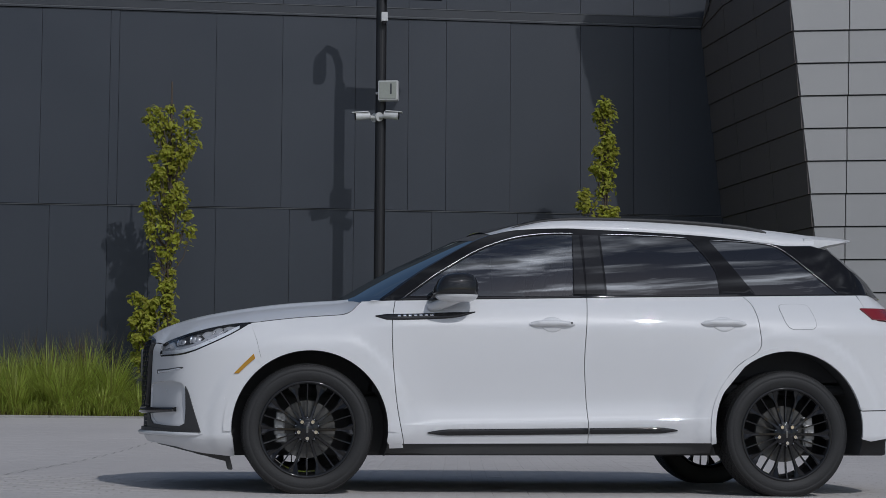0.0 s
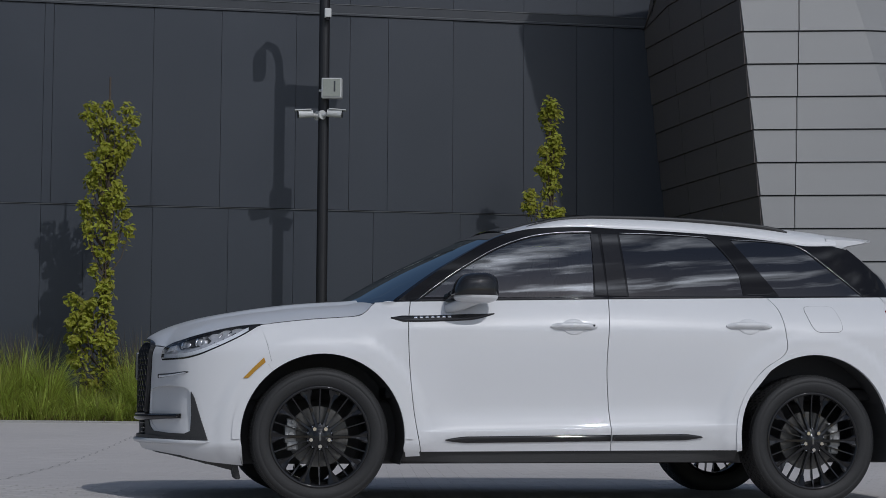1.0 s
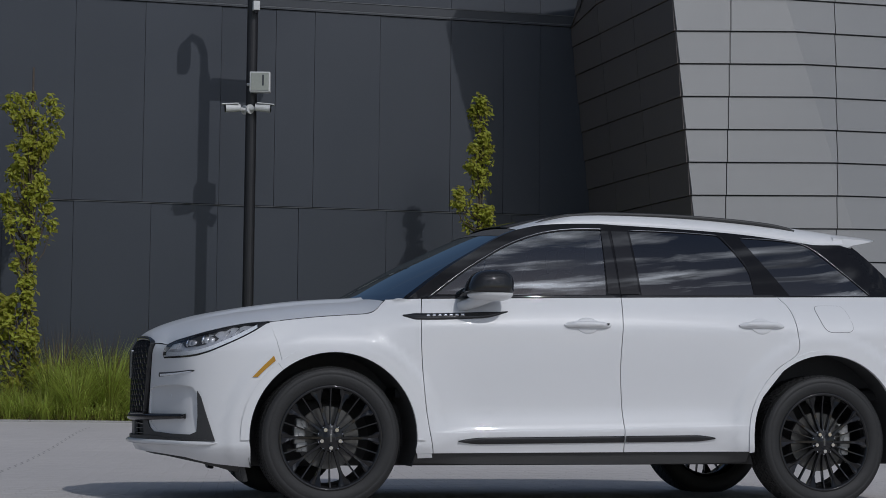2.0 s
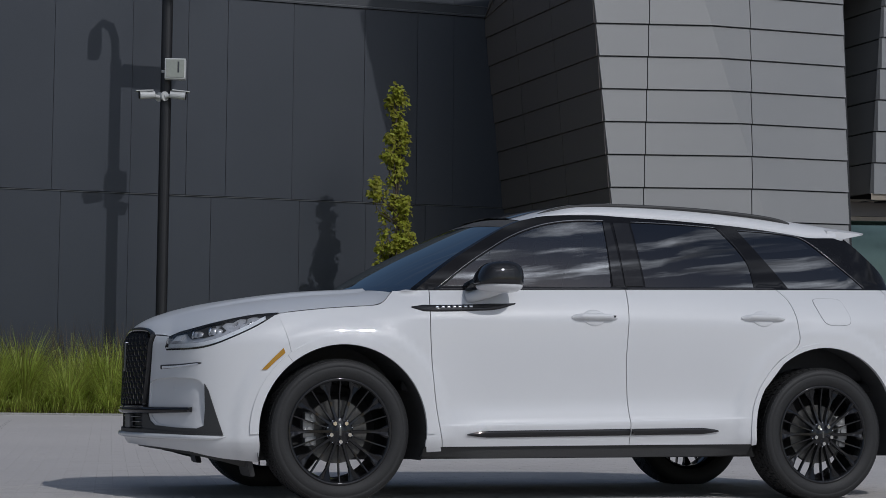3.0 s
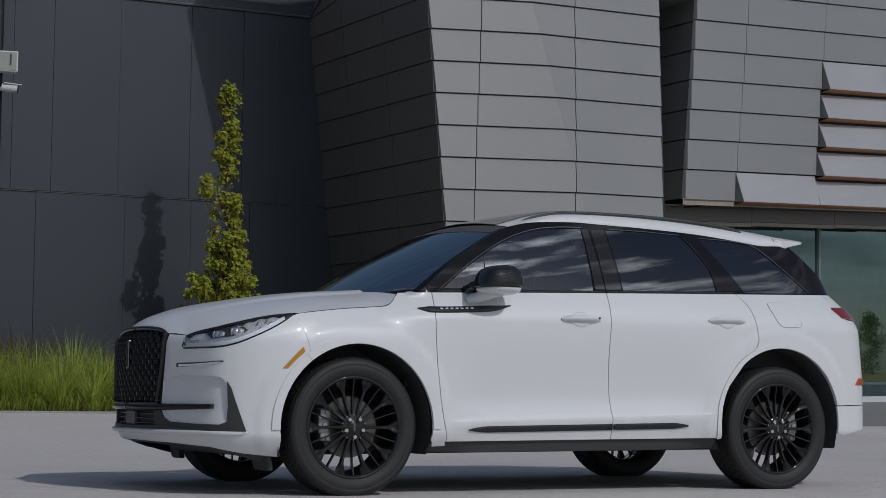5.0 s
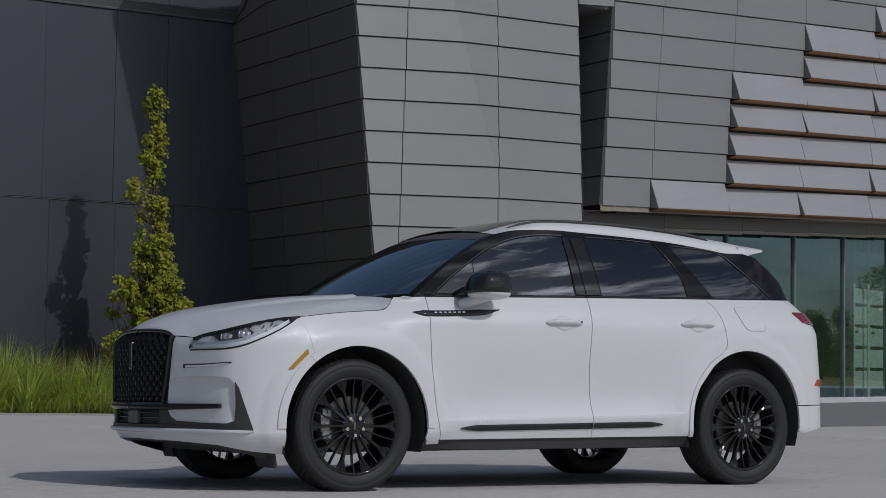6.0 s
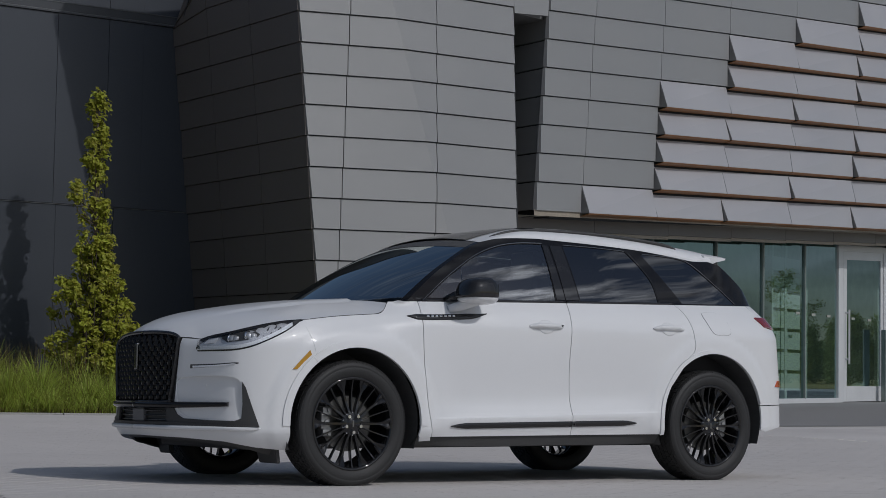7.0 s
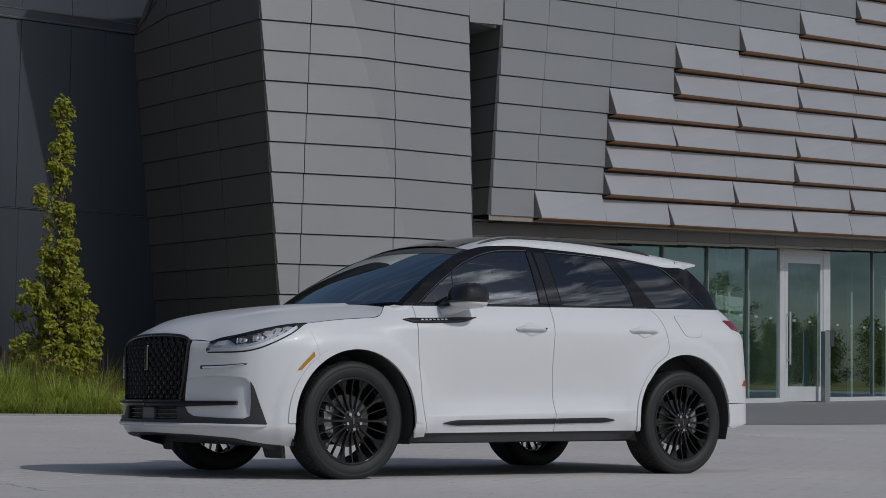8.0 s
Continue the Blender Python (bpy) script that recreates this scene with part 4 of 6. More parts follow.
def panel(name, outline, mat, parent, label="", off=0.0, thick=0.012, step=0.035, holes=(), lines=(), mirror=False, bulge=None, surface=side, normal=side_normal):
    """A sheet cut to an outline drawn on the body's surface, with returned edges."""
    loops = [refine([Vector(q[:2]) for q in outline], step * 0.6)] + [refine([Vector(q[:2]) for q in h], step * 0.6) for h in holes]
    pts, edges, rings = [], [], []
    for lp in loops:
        i0 = len(pts)
        pts += lp
        ring = list(range(i0, len(pts)))
        rings.append(ring)
        edges += list(zip(ring, ring[1:] + ring[:1]))
    for ln in lines:
        ln = [q for q in refine([Vector(q) for q in ln], step, False) if inside(q, loops[0])]
        i0 = len(pts)
        pts += ln
        edges += [(i, i + 1) for i in range(i0, len(pts) - 1)]
    lo = (min(q.x for q in loops[0]), min(q.y for q in loops[0]))
    hi = (max(q.x for q in loops[0]), max(q.y for q in loops[0]))
    bound = np.array([(q.x, q.y) for lp in loops for q in lp])
    for i in range(1, int((hi[0] - lo[0]) / step) + 1):
        for j in range(1, int((hi[1] - lo[1]) / step) + 1):
            q = (lo[0] + (i + 0.5 * (j % 2)) * step, lo[1] + j * step)
            if inside(q, loops[0]) and not any(inside(q, h) for h in loops[1:]) and np.min((bound[:, 0] - q[0]) ** 2 + (bound[:, 1] - q[1]) ** 2) > (0.45 * step) ** 2:
                pts.append(Vector(q))
    v2, _, f2, origin, _, _ = delaunay_2d_cdt(pts, edges, [], 0, 1e-6)
    tris = []
    for f in f2:
        c = sum((v2[i] for i in f), Vector((0, 0))) / len(f)
        if inside(c, loops[0]) and not any(inside(c, h) for h in loops[1:]):
            a, b, d = (v2[i] for i in f[:3])
            area = (b - a).cross(d - a)
            tris.append(tuple(f) if area > 0 else tuple(reversed(f)))
    where = {}
    for i, o in enumerate(origin):
        for k in o:
            where[k] = i
    def lift(q):
        n = normal(q.x, q.y)
        h = off + (bulge(q.x, q.y) if bulge else 0.0)
        return surface(q.x, q.y) + n * h, n
    both = [lift(q) for q in v2]
    verts, norms = [b[0] for b in both], [b[1] for b in both]
    faces, fnorm = list(tris), [[norms[i] for i in t] for t in tris]
    for r, ring in enumerate(rings):
        ids = [where[i] for i in ring]
        base = len(verts)
        area = sum(v2[a].cross(v2[b]) for a, b in zip(ids, ids[1:] + ids[:1]))
        if (area > 0) != (r == 0):
            ids = ids[::-1]
        for i in ids:
            verts.append(verts[i].copy())
        for i in ids:
            verts.append(verts[i] - norms[i] * thick)
        n = len(ids)
        for k in range(n):
            m = (k + 1) % n
            f = (base + k, base + n + k, base + n + m, base + m)
            faces.append(f)
            w = (verts[f[1]] - verts[f[0]]).cross(verts[f[2]] - verts[f[0]])
            w = w.normalized() if w.length > 1e-12 else Vector((0, 0, 1))
            fnorm.append([w] * 4)
    if mirror:
        verts = [flipped(v) for v in verts]
        faces = [tuple(reversed(f)) for f in faces]
        fnorm = [[Vector((n.x, -n.y, n.z)) for n in reversed(f)] for f in fnorm]
    ob = raw(name, verts, faces, mat, parent, label)
    ob.data.shade_smooth()
    ob.data.normals_split_custom_set([tuple(n) for f in fnorm for n in f])
    return ob


def moulding(name, path, high, proud, mat, parent, label="", mirror=False, n=24, surface=side, normal=side_normal, sunk=0.004):
    """A raised strip along a line on the body; its height and depth follow the given functions of 0..1."""
    pts = curve([Vector(q) for q in path], max(2, n // max(1, len(path) - 1)))
    verts, faces, m = [], [], 9
    for i, q in enumerate(pts):
        t = i / (len(pts) - 1)
        for k in range(m):
            a = math.pi * (k / (m - 1) - 0.5)
            z = q.y + high(t) * math.sin(a)
            verts.append(surface(q.x, z) + normal(q.x, z) * (proud(t) * math.cos(a) ** 0.6 - sunk))
    for i in range(len(pts) - 1):
        for k in range(m - 1):
            faces.append((i * m + k, (i + 1) * m + k, (i + 1) * m + k + 1, i * m + k + 1))
    faces += [tuple(range(m))[::-1], tuple(range((len(pts) - 1) * m, len(pts) * m))]
    if mirror:
        verts, faces = [flipped(v) for v in verts], [f[::-1] for f in faces]
    ob = raw(name, verts, faces, mat, parent, label)
    ob.data.shade_smooth()
    return ob


def sheet(name, fn, us, vs, mat, parent, label="", flip=False):
    """A surface over two parameters."""
    verts = [fn(u, v) for u in us for v in vs]
    m = len(vs)
    faces = [(i * m + k, (i + 1) * m + k, (i + 1) * m + k + 1, i * m + k + 1) for i in range(len(us) - 1) for k in range(m - 1)]
    if flip:
        faces = [f[::-1] for f in faces]
    ob = raw(name, verts, faces, mat, parent, label)
    ob.data.shade_smooth()
    return ob


def arc(cx, cz, r, a0, a1, n=24):
    return [(cx + r * math.cos(radians(lerp(a0, a1, i / n))), cz + r * math.sin(radians(lerp(a0, a1, i / n)))) for i in range(n + 1)]


def span(a, b, n):
    return [lerp(a, b, i / n) for i in range(n + 1)]


car = tagged(empty("car", pose(0, -0.012, 0, -1.0)), "white compact SUV with black wheels and black window trim", "car")
AX, AZ, AR = 2.692, 0.366, 0.426     # wheelbase, arch centre height, arch radius
ZR, RR = 0.374, 0.434                 # the same of the tail arch
G = 0.0022                            # half a shut line

# door cuts and edges, along the side
cut_a = [(0.513, 0.284), (0.486, 0.42), (0.467, 0.548), (0.451, 0.733), (0.444, 0.90), (0.450, 0.985), (0.470, 1.0722)]
cut_b = [(1.542, 0.288), (1.538, 0.413), (1.529, 0.553), (1.519, 0.741), (1.531, 0.94), (1.548, 1.0985)]
cut_c = [(2.247, 0.290), (2.2395, 0.40), (2.293, 0.59), (2.392, 0.722), (2.520, 0.815), (2.526, 0.935), (2.509, 1.055), (2.466, 1.1208)]
hood_cut = [(0.285, 1.064), (0.262, 1.045), (0.235, 1.018), (0.19, 0.993), (0.1, 0.984), (-0.05, 0.972), (-0.18, 0.958), (-0.322, 0.940)]
A, B, C, HC = curve(cut_a, 6), curve(cut_b, 6), curve(cut_c, 6), curve(hood_cut, 6)


def shift(line, d):
    return [(q[0] + d, q[1]) for q in line]


lamp_low = curve([(s_at(-0.33), 0.937), (s_at(-0.40), 0.893), (s_at(-0.47), 0.855), (s_at(-0.56), 0.812), (s_at(-0.64), 0.778), (s_at(-0.72), 0.760), (s_at(-0.815), 0.757)], 5)
lamp_front = [(s_at(-0.82), 0.775), (s_at(-0.812), 0.825)]
lamp_top = curve([(s_at(-0.812), 0.825), (s_at(-0.785), 0.846), (s_at(-0.74), 0.864), (s_at(-0.66), 0.888), (s_at(-0.55), 0.912), (s_at(-0.44), 0.930), (s_at(-0.33), 0.940)], 5)
SG = s_at(-0.862)
SGB = s_at(-0.880)

for mir in (False, True):
    # fender
    seam = [(s_at(-0.326), 0.934), (-0.292, 0.84), (-0.268, 0.745), (-0.262, 0.70)]
    fender_line = shift(A, -G) + [(0.285, 1.066)] + [(q.x, q.y - G) for q in HC] + seam + arc(0, AZ, AR, 128, -9, 30) + [(0.425, 0.284)]
    fender = panel("fender", fender_line, M_PAINT, car, mirror=mir, step=0.03)
    panel("wheel_arch", arc(0, AZ, 0.467, 128, -2, 30) + arc(0, AZ, AR - 0.002, -2, 128, 30), M_PAINT, fender, off=0.008, mirror=mir, thick=0.02)
    # doors
    door_line = shift(A, G) + [(x, BELT(x) - 0.001) for x in span(0.475, 1.545, 12)] + shift(B, -G)[::-1]
    front_door = panel("front_door", door_line, M_PAINT, car, mirror=mir, lines=[[(x, 0.3776 + d + 0.0223 * x) for x in span(0.5, 1.6, 20)] for d in (-0.004, 0.0025, 0.009, 0.03)])
    rear_line = shift(B, G) + [(x, BELT(x) - 0.001) for x in span(1.552, 2.462, 12)] + shift(C, -G)[::-1]
    rear_door = panel("rear_door", rear_line, M_PAINT, car, mirror=mir, lines=[[(x, 0.3776 + d + 0.0223 * x) for x in span(1.5, 2.3, 20)] for d in (-0.004, 0.0025, 0.009, 0.03)])
    # rear quarter
    quarter_line = shift(C, G)[10:] + [(x, BELT(x) - 0.001) for x in span(2.474, 3.20, 8)] + [(3.205, 1.10), (3.200, 1.045), (3.26, 0.985), (s_at(3.40), 0.978), (s_at(3.47), 0.978), (s_at(3.47), 0.48), (3.20, 0.477), (3.125, 0.475)] + arc(AX, ZR, RR, 14, 125, 24)
    quarter = panel("quarter_panel", quarter_line, M_PAINT, car, mirror=mir, step=0.03)
    panel("wheel_arch", arc(AX, ZR, 0.458, 191, 15, 30) + arc(AX, ZR, RR - 0.002, 15, 191, 30), M_PAINT, quarter, off=0.008, mirror=mir, thick=0.02)
    fuel = curve([(2.660, 1.045), (2.672, 1.072), (2.75, 1.078), (2.828, 1.073), (2.848, 1.04), (2.862, 0.965), (2.842, 0.933), (2.78, 0.929), (2.715, 0.931), (2.682, 0.965), (2.660, 1.045)], 5)[:-1]
    if not mir:
        panel("fuel_door_gap", fuel, M_SATIN, quarter, off=0.0012, thick=0.004)
        mid = Vector((2.76, 1.003))
        panel("fuel_door", [mid + (Vector(q) - mid) * 0.983 for q in fuel], M_PAINT, quarter, off=0.0022, thick=0.004)
    # bumpers
    bumper_line = [(s, z) for s, z in (seam[0], (-0.2935, 0.84), (-0.2695, 0.745), (-0.2635, 0.70))] + arc(0, AZ, AR, 128.25, 181, 12) + [(-0.418, 0.30), (-0.416, 0.213), (s_at(-0.6), 0.23), (s_at(-0.75), 0.262), (s_at(-0.86), 0.278), (S_NOSE, 0.285), (S_NOSE, 0.350), (s_at(-0.89), 0.352), (SGB, 0.40), (SGB, 0.475), (SG, 0.835)] + [(s_at(-0.812), 0.826)] + [(q[0], q[1]) for q in reversed(lamp_front)] + [(q.x, q.y) for q in reversed(lamp_low)][1:-1]
    pod = curve([(s_at(-0.676), 0.55), (s_at(-0.676), 0.43), (s_at(-0.685), 0.398), (s_at(-0.74), 0.388), (s_at(-0.82), 0.388), (s_at(-0.85), 0.41), (s_at(-0.868), 0.45), (s_at(-0.874), 0.55), (s_at(-0.866), 0.606), (s_at(-0.80), 0.622), (s_at(-0.72), 0.617), (s_at(-0.685), 0.597), (s_at(-0.676), 0.55)], 4)[:-1]
    bumper = panel("front_bumper", bumper_line, M_PAINT, car, mirror=mir, step=0.03, thick=0.024, holes=[pod])
    panel("wheel_arch", arc(0, AZ, 0.467, 182, 128.2, 16) + arc(0, AZ, AR - 0.002, 128.2, 182, 16), M_PAINT, bumper, off=0.008, mirror=mir, thick=0.02)
    bezel = [(s_at(-0.672), 0.592), (s_at(-0.655), 0.56), (s_at(-0.625), 0.46), (s_at(-0.588), 0.348), (s_at(-0.75), 0.346), (s_at(-0.90), 0.350), (s_at(-0.905), 0.452), (s_at(-0.882), 0.450), (s_at(-0.868), 0.408), (s_at(-0.850), 0.386), (s_at(-0.78), 0.378), (s_at(-0.70), 0.376), (s_at(-0.672), 0.39), (s_at(-0.668), 0.47)]
    panel("lamp_bezel", bezel, M_SATIN, bumper, "black fog lamp surround", off=0.006, mirror=mir, step=0.03)
    slit = moulding("crease_strip", [(s_at(-0.834), 0.675), (s_at(-0.77), 0.681), (s_at(-0.688), 0.693)], lambda t: 0.0125 * (1 - 0.55 * t) * min(1, 0.5 + 8 * (1 - t)), lambda t: 0.007, M_SATIN, bumper, "slim lamp slit", mirror=mir)
    moulding("lens", [(s_at(-0.827), 0.673), (s_at(-0.77), 0.678), (s_at(-0.70), 0.689)], lambda t: 0.0075 * (1 - 0.5 * t), lambda t: 0.0085, M_GUIDE, slit, "clear lens", mirror=mir)
    panel("bumper_pod", pod, M_PAINT, bumper, off=-0.003, thick=0.006, mirror=mir, step=0.02,
          bulge=lambda s, z: -0.019 * max(sstep(0.43, 0.605, z), sstep(s_at(-0.74), s_at(-0.685), s) * sstep(0.36, 0.50, z)) * (0.25 + 0.75 * sstep(s_at(-0.872), s_at(-0.80), s)))
    panel("tail_bumper", [(s_at(3.47), 0.474), (3.20, 0.471), (3.127, 0.469)] + arc(AX, ZR, RR, 13, -8, 6) + [(3.18, 0.300), (3.35, 0.325), (s_at(3.5), 0.345), (S_TAIL, 0.345), (S_TAIL, 0.474)], M_PAINT, car, mirror=mir)
    panel("tail_valance", [(3.16, 0.296), (3.35, 0.321), (s_at(3.5), 0.341), (S_TAIL, 0.341), (S_TAIL, 0.28), (3.2, 0.27)], M_SATIN, car, off=-0.06, mirror=mir)
    panel("tailgate", [(s_at(3.474), 0.48), (S_TAIL, 0.48), (S_TAIL, 1.13), (s_at(3.40), 1.07), (s_at(3.474), 0.976)], M_PAINT, car, mirror=mir)
    panel("tail_shoulder", [(3.209, BELT(3.2)), (3.204, 1.05), (s_at(3.40), 1.055), (S_TAIL, 1.055), (S_TAIL, 1.15)], M_PAINT, car, mirror=mir)
    panel("tail_lamp", [(3.165, 1.053), (3.222, 0.992), (s_at(3.40), 0.982), (S_TAIL, 0.982), (S_TAIL, 1.056), (s_at(3.40), 1.056)], M_RED, car, "dark red tail lamp", off=0.010, mirror=mir)
    panel("tail_reflector", [(s_at(3.30), 0.598), (s_at(3.45), 0.598), (s_at(3.46), 0.637), (s_at(3.34), 0.637)], M_ORANGE, car, "orange-red side reflector", off=0.006, mirror=mir)
    panel("side_marker", [(-0.413, 0.662), (-0.388, 0.662), (-0.346, 0.704), (-0.300, 0.744), (-0.309, 0.768), (-0.362, 0.716)], M_AMBER, car, "amber side marker", off=0.006, mirror=mir, step=0.02)
    # sill
    panel("sill", [(0.43, 0.282), (2.25, 0.288), (2.25, 0.222), (0.41, 0.222)], M_SATIN, car, "black sill", off=-0.016, mirror=mir)
    panel("sill_strip", [(0.43, 0.284), (0.505, 0.2825), (0.512, 0.262), (0.436, 0.258)], M_PAINT, car, off=0.0, mirror=mir)
    for d, a, b in ((front_door, 0.642, 1.536), (rear_door, 1.546, 2.046)):
        f = (lambda t: 0.0175 * min(1, 0.15 + (t * 7) ** 0.7)) if d is front_door else (lambda t: 0.0175 * min(1, 0.15 + ((1 - t) * 4.2) ** 0.7))
        moulding("side_moulding", [(x, 0.345 + 0.0115 * (x - 0.642)) for x in span(a, b, 6)], f, lambda t: 0.014, M_GLOSS, d, "gloss black rub strip", mirror=mir)
    # door handles with the scoop under them
    for d, x0, x1, z in ((front_door, 1.209, 1.462, 0.945), (rear_door, 2.189, 2.447, 0.957)):
        xm = (x0 + x1) / 2
        moulding("handle_cup", [(xm - 0.062, z), (xm, z - 0.002), (xm + 0.062, z)], lambda t: 0.046 * math.sin(math.pi * (0.06 + 0.88 * t)) ** 0.6, lambda t: 0.0095, M_PAINT, d, mirror=mir)
        moulding("handle", [(x, z - 0.001 + 0.003 * math.sin(math.pi * (x - x0) / (x1 - x0))) for x in span(x0, x1, 6)], lambda t: 0.0142 * min(1, (0.12 + 9 * t) ** 0.5, (0.12 + 9 * (1 - t)) ** 0.5) + 0.003 * math.exp(-((t - 0.5) / 0.22) ** 2),
                 lambda t: 0.014 + 0.024 * min(1, 5 * t, 5 * (1 - t)), M_PAINT, d, "body-coloured handle", mirror=mir, n=36)
        if d is front_door:
            moulding("key_cover", [(x1 - 0.024, z + 0.002), (x1 - 0.020, z + 0.002), (x1 - 0.016, z + 0.002)], lambda t: 0.005, lambda t: 0.037, M_SATIN, d, "dark key cover", mirror=mir, n=4)
    # name plate on the fender, its lettering as plain bars
    badge = moulding("badge", [(0.356, 0.980), (0.45, 0.977), (0.6, 0.981), (0.80, 0.992), (0.908, 1.008)], lambda t: 0.0175 * min(1, 0.12 + 5 * t, 0.1 + 3.2 * (1 - t)), lambda t: 0.013, M_GLOSS, car, "gloss black fender plate", mirror=mir)
    for i in range(7):
        x = 0.475 + i * 0.030
        moulding("bar", [(x, 0.980 + 0.008 * i / 7), (x + 0.011, 0.980 + 0.008 * i / 7), (x + 0.019, 0.980 + 0.008 * i / 7)], lambda t: 0.0075, lambda t: 0.016, M_CHROME, badge, mirror=mir, n=4)
    # greenhouse: gloss black surround with three side windows
    glass1 = curve([(0.545, 1.098), (0.69, 1.206), (0.845, 1.303), (0.948, 1.361), (1.045, 1.403), (1.145, 1.436), (1.245, 1.457), (1.36, 1.470), (1.505, 1.474)], 4) + [(1.497, 1.40), (1.478, 1.20), (1.468, 1.106)]
    glass2 = [(1.668, 1.474)] + curve([(1.76, 1.475), (1.93, 1.472), (2.10, 1.468), (2.185, 1.462)], 4) + curve([(2.205, 1.445), (2.262, 1.37), (2.305, 1.30), (2.326, 1.24), (2.330, 1.13)], 4) + [(1.668, 1.115)]
    glass3 = curve([(2.318, 1.452), (2.45, 1.450), (2.60, 1.441), (2.70, 1.427), (2.750, 1.405)], 4) + [(2.92, 1.262), (3.062, 1.142), (2.545, 1.131)]
    roof_low = curve([(1.03, 1.462), (1.10, 1.478), (1.19, 1.494), (1.32, 1.504), (1.46, 1.508), (1.62, 1.504), (1.95, 1.494), (2.316, 1.476), (2.618, 1.447), (2.775, 1.428)], 5)
    pillar = curve([(0.40, 1.0745), (0.47, 1.128), (0.545, 1.185), (0.645, 1.255), (0.755, 1.322), (0.862, 1.384), (0.957, 1.434), (1.03, 1.462)], 5)
    surround_line = [(x, BELT(x) + 0.001) for x in span(0.474, 3.10, 22)] + [(3.41, BELT(3.41) + 0.001), (3.25, 1.26), (3.06, 1.41), (2.95, 1.432)] + roof_low[::-1] + pillar[::-1][1:] + [(0.402, 1.0715)]
    surround = panel("window_surround", surround_line, M_FRAME, car, "black window surround", mirror=mir, step=0.04, holes=[glass1, glass2, glass3], thick=0.03)
    for g, m, d in ((glass1, M_SIDEGLASS, front_door), (glass2, M_PRIVACY, rear_door), (glass3, M_PRIVACY, quarter)):
        w = panel("window", g, m, d, "tinted side window", off=-0.003, thick=0.0008, mirror=mir, step=0.06)
        w.visible_shadow = False
    for x0, x1, q0, q1 in ((1.492, 1.5435, 1.478, 1.5435), (1.5505, 1.655, 1.5505, 1.655)):
        panel("pillar_cover", [(q0, BELT(1.5) + 0.02), (q1, BELT(1.5) + 0.02), (x1, 1.468), (x0 + 0.012, 1.468)], M_GLOSS, front_door if x0 < 1.5 else rear_door, "gloss black pillar cover", off=0.003, thick=0.006, mirror=mir)
    moulding("window_trim", [(0.505, 1.079)] + [(q[0] - 0.006, q[1] + 0.006) for q in glass1[2:34:3]] + [(1.505, 1.479)], lambda t: 0.0038, lambda t: 0.008, M_DCHROME, front_door, "thin smoked chrome edge", mirror=mir, n=60)
    moulding("window_trim", [(1.505, 1.478), (1.490, 1.30), (1.474, 1.108)], lambda t: 0.003, lambda t: 0.006, M_DCHROME, front_door, mirror=mir)
    moulding("window_trim", [(1.668, 1.479), (1.93, 1.477), (2.185, 1.467)], lambda t: 0.0028, lambda t: 0.006, M_DCHROME, rear_door, mirror=mir)
    moulding("window_trim", [(2.318, 1.456), (2.60, 1.446), (2.750, 1.410), (2.92, 1.268), (3.066, 1.146)], lambda t: 0.0028, lambda t: 0.006, M_DCHROME, quarter, mirror=mir, n=40)
    moulding("quarter_light_bar", [(0.800, 1.112), (0.812, 1.20), (0.828, 1.288)], lambda t: 0.004, lambda t: 0.007, M_CHROME, front_door, "upright chrome bar", mirror=mir)
    moulding("belt_trim", [(x, BELT(x) + 0.007) for x in span(0.50, 1.545, 6)], lambda t: 0.007, lambda t: 0.008, M_GLOSS, front_door, mirror=mir)
    moulding("belt_trim", [(x, BELT(x) + 0.007) for x in span(1.552, 2.46, 6)], lambda t: 0.007, lambda t: 0.008, M_GLOSS, rear_door, mirror=mir)
    moulding("division_bar", [(2.338, 1.135), (2.334, 1.24), (2.313, 1.30), (2.268, 1.375), (2.207, 1.46)], lambda t: 0.005, lambda t: 0.005, M_GLOSS, rear_door, mirror=mir)
    # dark shell behind the shut lines
    shell = [(0.44, 0.30), (2.25, 0.30)] + arc(AX, ZR, 0.448, 180, 0, 24) + [(3.3, 0.37), (3.3, 0.95), (3.1, BELT(3.1) - 0.02), (0.5, BELT(0.5) - 0.02), (0.3, 1.03), (0.19, 0.97), (-0.3, 0.92), (s_at(-0.62), 0.74), (s_at(-0.84), 0.72), (s_at(-0.87), 0.36), (s_at(-0.6), 0.25), (-0.46, 0.24)] + arc(0, AZ, 0.44, 180, 0, 24)
    panel("inner_shell", shell, M_HIDDEN, car, off=-0.022, thick=0.002, step=0.08, mirror=mir)
    # headlamp
    outline = [(q[0], q[1]) for q in lamp_top] + [(q.x, q.y) for q in lamp_low][1:] + [lamp_front[0]]
    lamp = panel("headlamp", outline, M_GLOSS, car, "clear headlamp with a dark housing", off=-0.035, thick=0.004, mirror=mir, step=0.03)
    mid = Vector((s_at(-0.62), 0.835))
    L0, LL = s_at(-0.82), s_at(-0.33) - s_at(-0.82)
    def lp(u, z):
        return (L0 + u * LL, z)
    lows, tops = [(q.x, q.y) for q in lamp_low][::-1], [(q[0], q[1]) for q in lamp_top]
    lo_z = lambda s: float(np.interp(s, [q[0] for q in lows], [q[1] for q in lows]))
    hi_z = lambda s: float(np.interp(s, [q[0] for q in tops], [q[1] for q in tops]))
    inner = [L0 + LL * (0.012 + 0.90 * k / 26) for k in range(27)]
